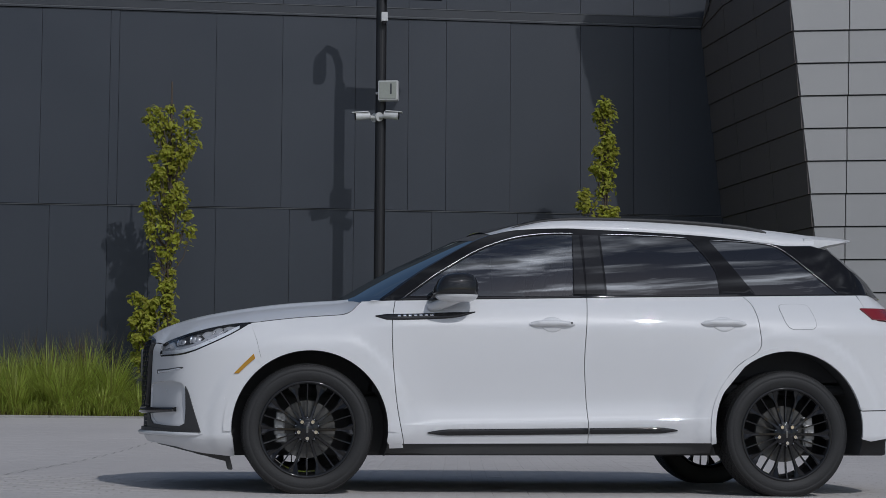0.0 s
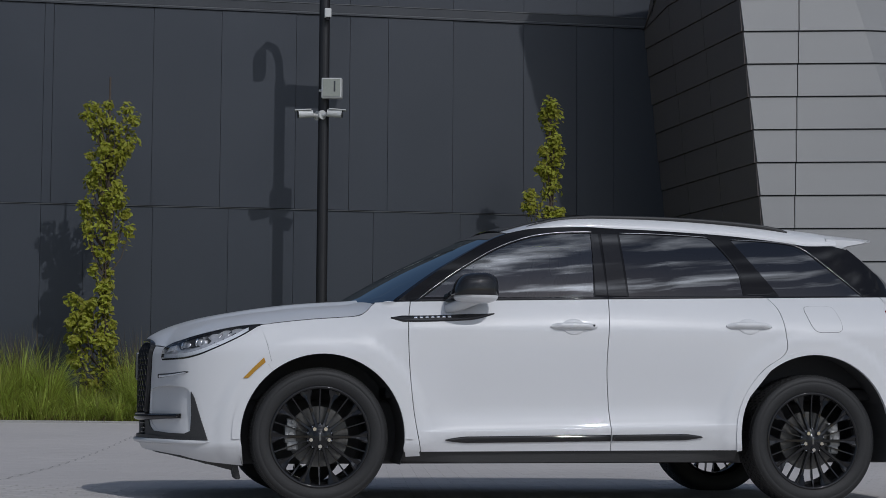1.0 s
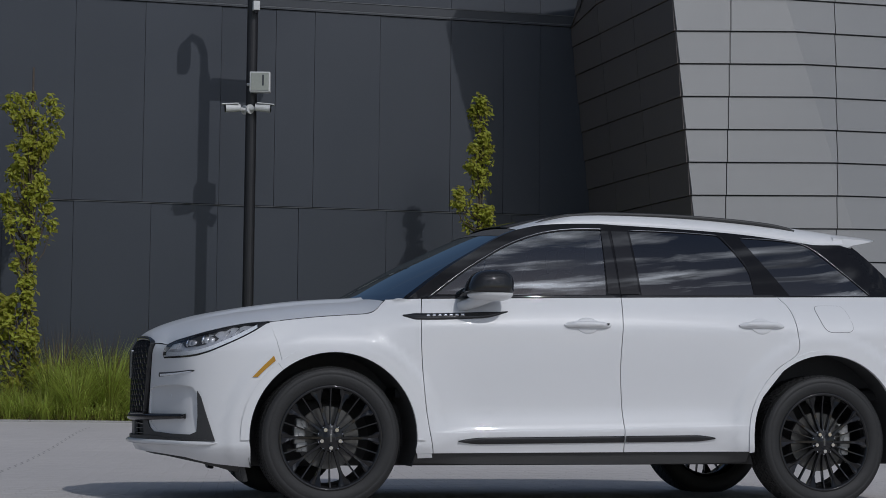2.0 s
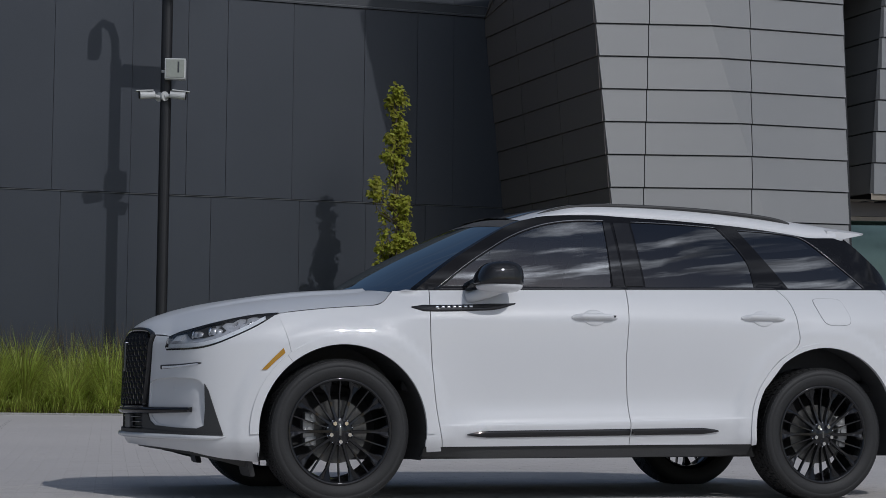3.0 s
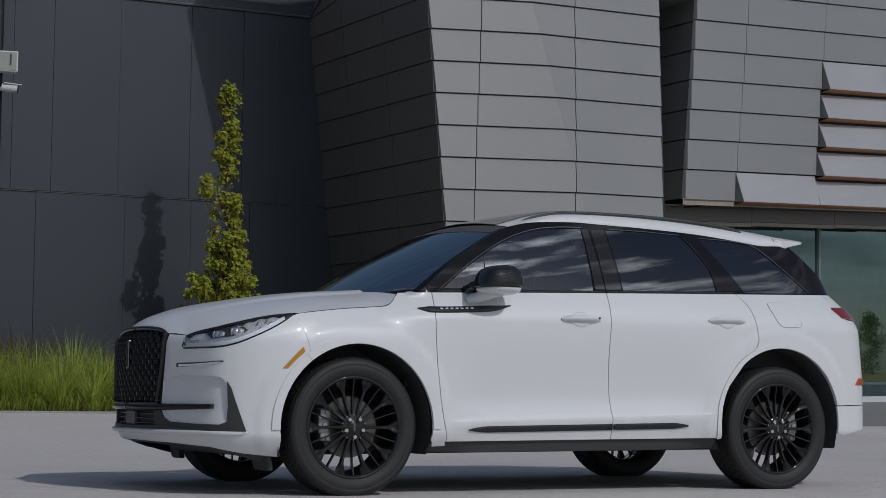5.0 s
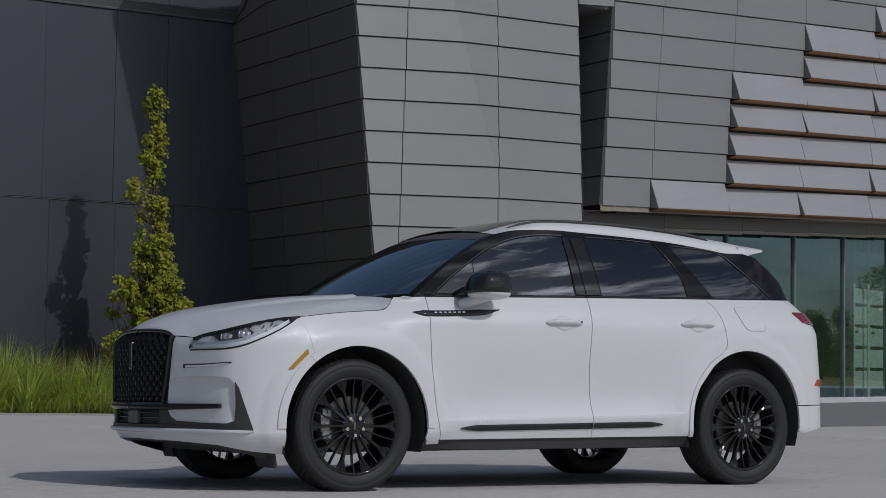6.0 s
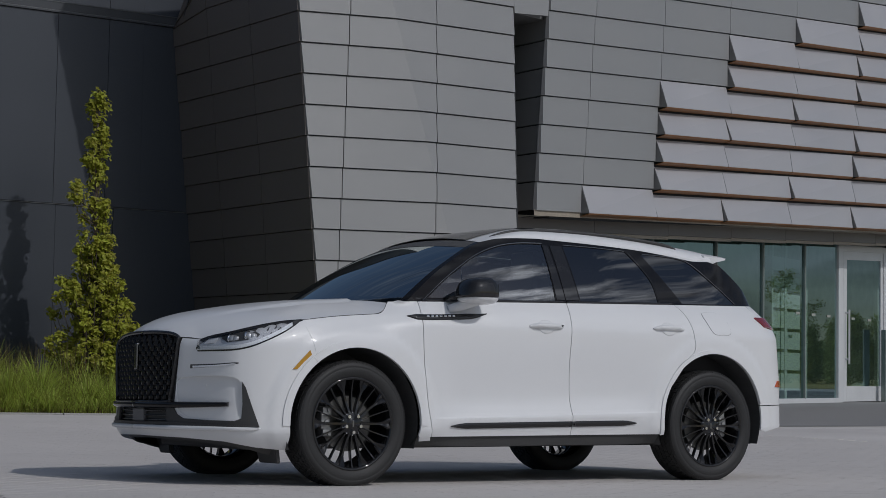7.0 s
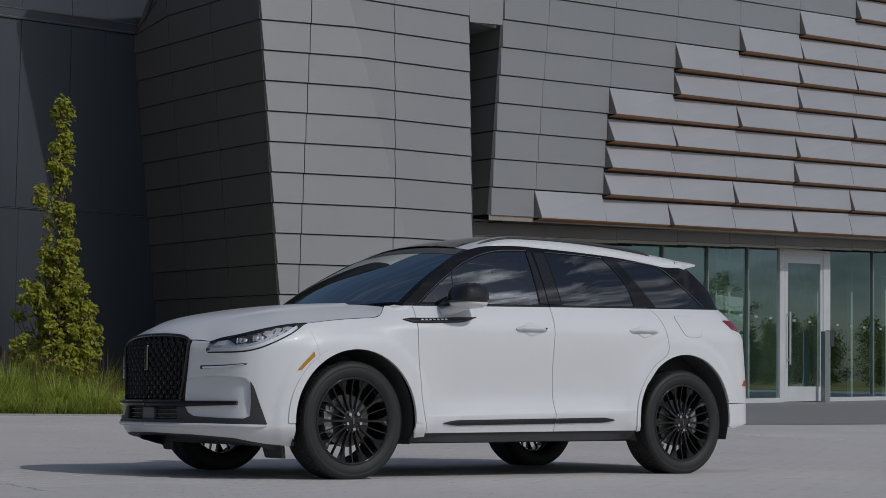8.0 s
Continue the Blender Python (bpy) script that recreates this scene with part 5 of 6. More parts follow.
    rim_in = [(q, max(hi_z(q) - 0.0085, lo_z(q) + 0.004)) for q in inner] + [(q, min(lo_z(q) + 0.008, max(hi_z(q) - 0.0085, lo_z(q) + 0.004) - 0.003)) for q in reversed(inner)]
    panel("housing_rim", outline, M_GLOSS, lamp, off=0.001, thick=0.014, mirror=mir, step=0.03, holes=[rim_in])
    panel("reflector", rim_in, M_SILVER, lamp, "silvered reflector", off=-0.016, thick=0.004, mirror=mir, step=0.014,
          bulge=lambda s, z: 0.010 * abs(math.sin((s - L0) * 38 + z * 30)) * sstep(0.45, 0.62, (s - L0) / LL) + 0.004 * math.sin(z * 160))
    # light guide along the lower edge
    us = [L0 + LL * k / 24 for k in range(1, 24)]
    guide = [(s, lo_z(s) + 0.010) for s in us] + [(s, lo_z(s) + 0.010 + min(0.020, 0.7 * max(0.0, hi_z(s) - lo_z(s) - 0.010))) for s in reversed(us)]
    panel("light_guide", guide, M_GUIDE, lamp, "clear light guide along the lower edge", off=-0.0025, thick=0.010, mirror=mir, step=0.02)
    # dark pocket that holds the two lens modules
    panel("pocket", [lp(0.24, 0.838), lp(0.30, 0.866), lp(0.44, 0.889), lp(0.60, 0.893), lp(0.64, 0.874), lp(0.57, 0.836), lp(0.45, 0.823), lp(0.31, 0.812)], M_SATIN, lamp, "dark module pocket", off=-0.011, thick=0.004, mirror=mir, step=0.02)
    for u, z, w, h in ((0.345, 0.836, 0.030, 0.026), (0.505, 0.851, 0.031, 0.029)):
        s0 = L0 + u * LL
        n = side_normal(s0, z)
        ux = (side(s0 + 0.01, z) - side(s0 - 0.01, z)).normalized()
        m4 = Matrix.Translation(side(s0, z, -0.004)) @ Matrix((ux, n.cross(ux), n)).transposed().to_4x4()
        # a round lens that looks ahead, with its bright barrel behind it
        def turned(bm):
            for q in bm.verts:
                q.co = flipped(q.co) if mir else q.co
            return bm
        bm = bmesh.new()
        for x0, x1, r0, r1 in ((-0.010, 0.018, 0.82, 0.86), (0.018, 0.046, 0.86, 0.55)):
            tube(bm, m4 @ Vector((x0, 0, -0.020)), m4 @ Vector((x1, 0, -0.024)), h * r0, h * r1, 20)
        module = part("projector", turned(bm), M_SILVER, lamp, "silver lens module", smooth=True)
        bm = bmesh.new()
        tube(bm, m4 @ Vector((-0.017, 0, -0.019)), m4 @ Vector((-0.009, 0, -0.019)), h * 0.92, h * 0.97, 24)
        part("bezel", turned(bm), M_CHROME, module, "chrome lens ring", smooth=True)
        bm = bmesh.new()
        bmesh.ops.create_uvsphere(bm, u_segments=20, v_segments=12, radius=1.0, matrix=m4 @ Matrix.Translation((-0.016, 0, -0.019)) @ Matrix.Diagonal((0.012, h * 0.84, h * 0.84, 1)))
        part("lens", turned(bm), M_COVERLENS, module, "round clear lens", smooth=True)
    turn = [lp(0.075, 0.802), lp(0.175, 0.806), lp(0.215, 0.838), lp(0.115, 0.832)]
    panel("turn_lamp", turn, M_GUIDE, lamp, "square turn lamp", off=-0.008, thick=0.012, mirror=mir, step=0.02)
    for k, (u0, z0, u1, z1) in enumerate(((0.63, 0.838, 0.70, 0.902), (0.70, 0.858, 0.77, 0.910), (0.77, 0.882, 0.84, 0.917))):
        moulding("fin", [lp(u0, z0), lp((u0 + u1) / 2, (z0 + z1) / 2), lp(u1, z1)], lambda t: 0.007, lambda t: 0.009, M_DCHROME, lamp, "smoked fin", mirror=mir, n=8, sunk=0.018)
    cover = panel("lens_cover", [mid + (Vector(q) - mid) * 0.985 for q in outline], M_COVER, lamp, "clear plastic cover", off=0.0005, thick=0.0008, mirror=mir, step=0.03)
    cover.visible_shadow = False
    # parking sensors
    for s, z in ((-0.470, 0.523), (s_at(-0.80), 0.567)):
        bm = bmesh.new()
        n = side_normal(s, z)
        c = side(s, z) - n * (0.0 if s > -0.5 else 0.0185)     # the front one sits in the sunken pod
        tube(bm, c - n * 0.004, c + n * 0.0008, 0.0105, 0.0102, 14)
        for v in bm.verts:
            v.co = flipped(v.co) if mir else v.co
        part("parking_sensor", bm, M_PAINT, bumper)

# nose: grille, bars and intake
half = [(S_NOSE, 0.868), (s_at(-0.948), 0.867), (s_at(-0.925), 0.862), (s_at(-0.895), 0.852), (s_at(-0.872), 0.832), (s_at(-0.868), 0.80), (s_at(-0.878), 0.64), (s_at(-0.890), 0.50), (s_at(-0.897), 0.478), (S_NOSE, 0.476)]
grille = tagged(empty("grille"), "gloss black mesh grille with a framed edge")
grille.parent = car
for mir in (False, True):
    panel("grille_back", half, M_HIDDEN, grille, off=-0.03, thick=0.01, mirror=mir)
    mid = Vector((S_NOSE, 0.67))
    inner = [(S_NOSE, 0.850)] + [mid + (Vector(q) - mid) * 0.93 for q in half[1:-1]] + [(S_NOSE, 0.492)]
    moulding("grille_frame", [(q[0], q[1]) for q in half], lambda t: 0.010, lambda t: 0.028, M_GLOSS, grille, "gloss black grille frame", mirror=mir, n=54, sunk=0.006)
    # mesh of pointed upright cells
    verts, faces = [], []
    du, dz = 0.034, 0.056
    poly = [Vector(q) for q in inner]
    rows = int(0.40 / dz) + 2
    width = s_at(-0.866) - S_NOSE
    for i in range(int(width / du) + 2):
        for j in range(rows):
            s0, z0 = S_NOSE + i * du, 0.475 + (j + 0.5 * (i % 2)) * dz
            if not inside(Vector((s0 + 1e-4, z0)), poly):
                continue
            grow = 0.82
            ring = [(s0 + du * 0.50 * grow * a, z0 + dz * 0.62 * grow * b) for a, b in ((0, 1), (0.62, 0.45), (0.62, -0.45), (0, -1), (-0.62, -0.45), (-0.62, 0.45))]
            base = len(verts)
            for (a, b), o, k in [(q, 0.0, 1.0) for q in ring] + [(q, 0.024, 0.62) for q in ring]:
                a, b = s0 + (a - s0) * k, z0 + (b - z0) * k
                verts.append(side(max(a, S_NOSE), b) + side_normal(max(a, S_NOSE + 0.005), b) * (o - 0.012))
            for k in range(6):
                m = (k + 1) % 6
                faces.append((base + k, base + m, base + 6 + m, base + 6 + k))
            faces.append(tuple(base + 6 + k for k in range(6)))
    if mir:
        verts, faces = [flipped(v) for v in verts], [f[::-1] for f in faces]
    studs = tagged(raw("mesh", verts, faces, M_FRAME, grille, "rows of small gloss black studs"), kind="stuff")
    studs.data.shade_smooth()
    moulding("nose_bar", [(s_at(-0.725), 0.466), (s_at(-0.80), 0.463), (s_at(-0.88), 0.460), (s_at(-0.935), 0.459), (S_NOSE, 0.459)], lambda t: 0.0125 + 0.0065 * min(1, t * 1.8), lambda t: 0.020 + 0.012 * min(1, t * 2), M_FRAME, car, "gloss black bar across the nose", mirror=mir, n=40)
    panel("intake", [(S_NOSE, 0.448), (s_at(-0.897), 0.448), (s_at(-0.885), 0.43), (s_at(-0.872), 0.37), (s_at(-0.89), 0.352), (S_NOSE, 0.352)], M_HIDDEN, car, "black lower intake", off=-0.03, mirror=mir)
    for z in (0.375, 0.40, 0.425):
        moulding("intake_slat", [(s_at(-0.885), z), (s_at(-0.92), z), (S_NOSE, z)], lambda t: 0.004, lambda t: 0.014, M_DCHROME, car, mirror=mir, sunk=0.018)
    panel("intake_edge", [(S_NOSE, 0.362), (s_at(-0.88), 0.366), (s_at(-0.80), 0.356), (s_at(-0.59), 0.352), (s_at(-0.586), 0.344), (s_at(-0.8), 0.342), (S_NOSE, 0.344)], M_SATIN, car, off=0.012, mirror=mir, thick=0.02)
    moulding("front_lip", [(s_at(-0.575), 0.336), (s_at(-0.64), 0.334), (s_at(-0.78), 0.334), (s_at(-0.90), 0.335), (S_NOSE, 0.335)], lambda t: 0.002 + 0.010 * min(1.0, 5 * t), lambda t: 0.005 + 0.029 * min(1.0, 1.5 * t), M_PAINT, car, "white lip under the intake", mirror=mir, n=40)
    panel("air_dam", [(-0.42, 0.225), (s_at(-0.6), 0.24), (s_at(-0.78), 0.275), (S_NOSE, 0.29), (S_NOSE, 0.245), (s_at(-0.86), 0.235), (s_at(-0.74), 0.205), (s_at(-0.62), 0.185), (-0.47, 0.150)], M_SATIN, car, "black air dam", off=-0.035, mirror=mir)
bm = bmesh.new()
box(bm, (-0.944, YC - 0.017, 0.660), (-0.915, YC + 0.017, 0.812), 0.006)
emblem = part("emblem", bm, M_DCHROME, grille, "smoked upright emblem bar")
bm = bmesh.new()
box(bm, (-0.947, YC - 0.010, 0.672), (-0.940, YC + 0.010, 0.800), 0.002)
part("emblem_field", bm, M_GLOSS, emblem)
bm = bmesh.new()
box(bm, (-0.920, YC - 0.075, 0.365), (-0.90, YC + 0.075, 0.437), 0.004)
part("radar_cover", bm, M_GREYPLASTIC, car, "black sensor plate in the intake")

# bonnet: from its cut line in to the centre
spine_z = table([(-0.906, 0.872), (-0.888, 0.888), (-0.852, 0.915), (-0.77, 0.953), (-0.617, 0.997), (-0.385, 1.036), (-0.119, 1.071), (0.116, 1.089), (0.25, 1.093), (0.4, 1.09)])
edge = [side(q.x, q.y, 0.0) for q in HC[2:]] + [side(q[0], q[1] + 0.003) for q in lamp_top[::-1]] + [side(s_at(-0.84), 0.838), side(s_at(-0.868), 0.840), side(s_at(-0.90), 0.856), side(s_at(-0.93), 0.866), side(S_NOSE, 0.871)]
edge = [Vector((q.x, q.y, q.z)) for q in edge]
ELEN = np.concatenate([[0], np.cumsum([(b - a).length for a, b in zip(edge, edge[1:])])])
ELEN /= ELEN[-1]


def bonnet(side_sign):
    def fn(a, b):
        e = Vector([float(np.interp(a, ELEN, [q[i] for q in edge])) for i in range(3)])
        x = lerp(e.x, lerp(0.20 - 1.11 * a, -0.908, a ** 3), b)
        y = lerp(e.y, YC, b)
        crown = 1 - (1 - b) ** 2.6
        z = lerp(e.z, max(e.z, spine_z(x)), crown)
        # raised centre panel with soft shoulders
        z += 0.013 * sstep(0.44, 0.49, b) * (1 - sstep(0.30, 0.85, a)) * (1 - 0.3 * b)
        p = Vector((x, y, z))
        return p if side_sign > 0 else flipped(p)
    return fn


us, vs = span(0, 1, 70), [t ** 1.3 for t in span(0, 1, 36)]
hood = sheet("hood", bonnet(1), us, vs, M_PAINT, car, "white bonnet with a raised centre", flip=True)
sheet("hood_half", bonnet(-1), us, vs, M_PAINT, hood)

for mir in (False, True):
    moulding("shut_line", [(q.x, q.y) for q in HC[::5]], lambda t: 0.0016, lambda t: 0.0015, M_HIDDEN, hood, mirror=mir, n=40, sunk=0.0)

# windscreen, roof and rear screen
def screen(lift, z_top=1.462):
    px, pz = [q.x for q in pillar], [q.y for q in pillar]
    def fn(u, v):
        z0 = lerp(1.066, z_top, u)
        x = float(np.interp(z0, pz, px))
        e = side(x, z0)
        f = 1 - abs(v) ** 2.0
        bow = lerp(0.25, 0.045, u)
        return Vector((e.x - bow * f + 0.012 * (1 - f), lerp(YC, e.y, abs(v)) if v < 0 else lerp(YC, 2 * YC - e.y, abs(v)), z0 + lerp(0.012, 0.040, u) * f + lift))
    return fn


ws = sheet("windscreen", screen(0.0), span(0.0, 1, 22), span(-0.94, 0.94, 40), M_WSHIELD, car, "clear windscreen", flip=True)
ws.visible_shadow = False
for a, b in ((-1.0, -0.94), (0.94, 1.0)):
    sheet("pillar_edge", screen(0.002), span(0, 1, 22), span(a, b, 4), M_FRAME, car, "black screen edge", flip=True)
sheet("screen_band", screen(0.0015), span(0.90, 1.0, 4), span(-0.94, 0.94, 40), M_HIDDEN, car, flip=True)
sheet("cowl", lambda u, v: screen(0.0)(0.0, v) + Vector((-0.13 * (1 - u) * (1 - 0.2 * abs(v) ** 3), 0, -0.022 * (1 - u) - 0.006)), span(0, 1, 3), span(-1, 1, 40), M_SATIN, car, "black cowl", flip=True)

low_z = table([(1.03, 1.463), (1.19, 1.496), (1.46, 1.510), (1.62, 1.506), (1.95, 1.496), (2.316, 1.478), (2.618, 1.449), (2.775, 1.430), (2.92, 1.434), (3.1, 1.436)])
top_z = table([(1.03, 1.516), (1.19, 1.556), (1.40, 1.589), (1.7, 1.604), (2.0, 1.600), (2.4, 1.577), (2.8, 1.540), (3.0, 1.513), (3.1, 1.498)])


def roof_at(x, b):
    e = side(x, low_z(x))
    z = low_z(x) + (top_z(x) - low_z(x)) * lerp(1 - (1 - min(1.0, b)) ** 2.0, (1 - (1 - min(1.0, b)) ** 5) ** 0.5, sstep(1.03, 1.40, x))
    return Vector((x - 0.030 * (1 - (1 - b) ** 2.0) * (1 - sstep(1.03, 1.4, x)), lerp(e.y + 0.002, YC, b), z))


bs = [t ** 2 for t in span(0, 1, 26)]
for m in (0, 1):
    sheet("headliner", lambda x, b: (lambda p: (flipped(p) if m else p) - Vector((0, 0, 0.03)))(roof_at(x, b)), span(1.06, 2.9, 20), span(0.04, 1, 10), M_CABIN, car, "dark headliner", flip=not m)
roof = sheet("roof", lambda x, b: roof_at(x, b), span(1.03, 2.96, 60), bs, M_PAINT, car, "white roof sides with a dark glass panel", flip=False)
sheet("roof_half", lambda x, b: flipped(roof_at(x, b)), span(1.03, 2.96, 60), bs, M_PAINT, roof, flip=True)
for m in (0, 1):
    sheet("glass_roof", lambda x, b: (lambda p: (flipped(p) if m else p) + Vector((0, 0, 0.004)))(roof_at(x, b)), span(1.03, 2.35, 30), span(0.2, 1, 10), M_GLOSS, roof, "dark glass roof panel", flip=bool(m))
for m in (0, 1):
    f = flipped if m else (lambda p: p)
    bm = bmesh.new()
    line = curve([(1.15, 1.507), (1.20, 1.528), (1.30, 1.556), (1.45, 1.576), (1.60, 1.583), (1.98, 1.582), (2.25, 1.572), (2.49, 1.555), (2.62, 1.536), (2.68, 1.517)], 5)
    sweep(bm, [f(Vector((q.x, side(min(q.x, 2.9), low_z(q.x)).y + 0.062, q.y - 0.012))) for q in line], 0.0115, 10)
    part("roof_rail", bm, M_SATIN, car, "gloss black roof rail", smooth=True)
# spoiler
bm = bmesh.new()
rows = []
for x, zt, th in ((2.90, 1.530, 0.090), (2.97, 1.524, 0.060), (3.04, 1.515, 0.034), (3.11, 1.505, 0.020), (3.15, 1.497, 0.009)):
    e = side(2.9, low_z(2.9)).y + 0.055 * (x - 2.9) / 0.235 + 0.01
    ring = []
    for k in range(25):
        v = -1 + 2 * k / 24
        y = YC + v * (YC - e)
        d = 1 - abs(v) ** 4
        ring.append(Vector((x + (x - 2.90) / 0.235 * 0.14 * d, y, zt - 0.040 * (1 - d) * (1 - sstep(2.85, 3.3, x)) - 0.018 * (1 - d))))
    rows.append([bm.verts.new(p) for p in ring] + [bm.verts.new(p - Vector((0, 0, th))) for p in reversed(ring)])
for a, b in zip(rows, rows[1:]):
    n = len(a)
    for k in range(n):
        bm.faces.new((a[k], b[k], b[(k + 1) % n], a[(k + 1) % n]))
bm.faces.new(rows[-1])
bm.faces.new(rows[0][::-1])
part("spoiler", bm, M_PAINT, car, "white roof spoiler", smooth=False)


def rear_screen(u, v):
    z0 = lerp(1.135, 1.432, u)
    e = side(lerp(3.41, 3.03, u), z0)
    f = 1 - abs(v) ** 2.5
    return Vector((e.x + lerp(0.22, 0.16, u) * f, lerp(YC, e.y, abs(v)) if v < 0 else lerp(YC, 2 * YC - e.y, v), z0))


rs = sheet("rear_screen", rear_screen, span(0, 1, 10), span(-1, 1, 30), M_GLOSS, car, "dark rear screen")

# door mirrors
for mir in (False, True):
    f = flipped if mir else (lambda p: p)
    mirror_ob = new("door_mirror")
    mirror_ob.parent = car
    def blob(name, mat, c, r, e1, keep, label=""):
        bm = bmesh.new()
        bmesh.ops.create_uvsphere(bm, u_segments=28, v_segments=18, radius=1.0)
        for v in bm.verts:
            p = v.co
            q = Vector([math.copysign(abs(t) ** e1, t) for t in p])
            q = Vector((q.x * r[0] * (1 - 0.22 * max(0, -q.x) * (q.z + 0.6)), q.y * r[1], q.z * r[2] * (1 + 0.14 * q.x)))
            v.co = q + Vector(c)
        bmesh.ops.bisect_plane(bm, geom=bm.verts[:] + bm.edges[:] + bm.faces[:], plane_co=(0, 0, keep[0]), plane_no=(0, 0, keep[1]), clear_inner=True)
        edges = [e for e in bm.edges if e.is_boundary]
        if edges:
            bmesh.ops.holes_fill(bm, edges=edges)
        for v in bm.verts:
            v.co = f(v.co)
        if mir:
            bmesh.ops.reverse_faces(bm, faces=bm.faces[:])
        return part(name, bm, mat, mirror_ob, label, smooth=False)
    blob("mirror_cap", M_GLOSS, (0.780, -0.06, 1.131), (0.130, 0.115, 0.087), 0.72, (1.100, 1), "gloss black mirror cap").data.shade_smooth()
    blob("mirror_base", M_PAINT, (0.788, -0.06, 1.105), (0.120, 0.108, 0.045), 0.75, (1.0985, -1), "white mirror underside").data.shade_smooth()
    bm = bmesh.new()
    sweep(bm, [f(Vector(p)) for p in ((0.655, 0.045, 1.030), (0.70, 0.02, 1.045), (0.75, -0.015, 1.066), (0.80, -0.05, 1.085))], [0.026, 0.03, 0.032, 0.03], 12)
    part("mirror_arm", bm, M_PAINT, mirror_ob, smooth=True)
    bm = bmesh.new()
    sweep(bm, [f(Vector(p)) for p in ((0.665, 0.088, 1.092), (0.695, 0.045, 1.105), (0.725, 0.0, 1.118), (0.75, -0.03, 1.125))], [0.022, 0.030, 0.036, 0.034], 12)
    part("mirror_foot", bm, M_GLOSS, mirror_ob, smooth=True)

# underbody and wheel wells
under = tagged(empty("underbody"), "dark underbody")
under.parent = car
for lo, hi in (((-0.52, 0.36, 0.21), (3.40, 1.46, 0.55)), ((0.44, 0.10, 0.225), (2.26, 0.36, 0.33)), ((0.44, 1.46, 0.225), (2.26, 1.72, 0.33))):
    bm = bmesh.new()
    box(bm, lo, hi, 0.02)
    part("floor_pan", bm, M_SATIN, under)
for cx in (0, AX):
    for m in (0, 1):
        verts, faces = [], []
        ring = arc(cx, AZ, 0.436, 200, -20, 26) if cx < 1 else arc(cx, ZR, 0.445, 200, -20, 26)
        for y in (0.03, 0.40):
            for x, z in ring:
                verts.append((x, y if not m else 2 * YC - y, z))
        n = len(ring)
        faces = [(k, k + 1, n + k + 1, n + k) for k in range(n - 1)] + [tuple(range(n, 2 * n))]
        raw("wheel_liner", verts, faces, M_HIDDEN, under)
for y0, y1, low in ((0.09, 0.34, 0.140), (1.46, 1.66, 0.155)):
    bm = bmesh.new()
    made = box(bm, (-0.475, y0, low), (-0.445, y1, 0.28))
    for v in made:
        if v.co.z < 0.2:
            v.co.x += 0.035
            v.co.y += 0.03 if v.co.y < (y0 + y1) / 2 else -0.02
    bmesh.ops.bevel(bm, geom=bm.edges[:], offset=0.005, segments=2, affect="EDGES")
    part("air_deflector", bm, M_SATIN, under)

# ---- wheels ----
def lathe(profile, n=64):
    """Turns a profile of (radius, y) round the axle."""
    verts, faces, m = [], [], len(profile)
    for i in range(n):
        a = 2 * math.pi * i / n
        verts += [Vector((r * math.cos(a), y, r * math.sin(a))) for r, y in profile]
    for i in range(n):
        j = (i + 1) % n
        faces += [(i * m + k, j * m + k, j * m + k + 1, i * m + k + 1) for k in range(m - 1)]
    return verts, faces


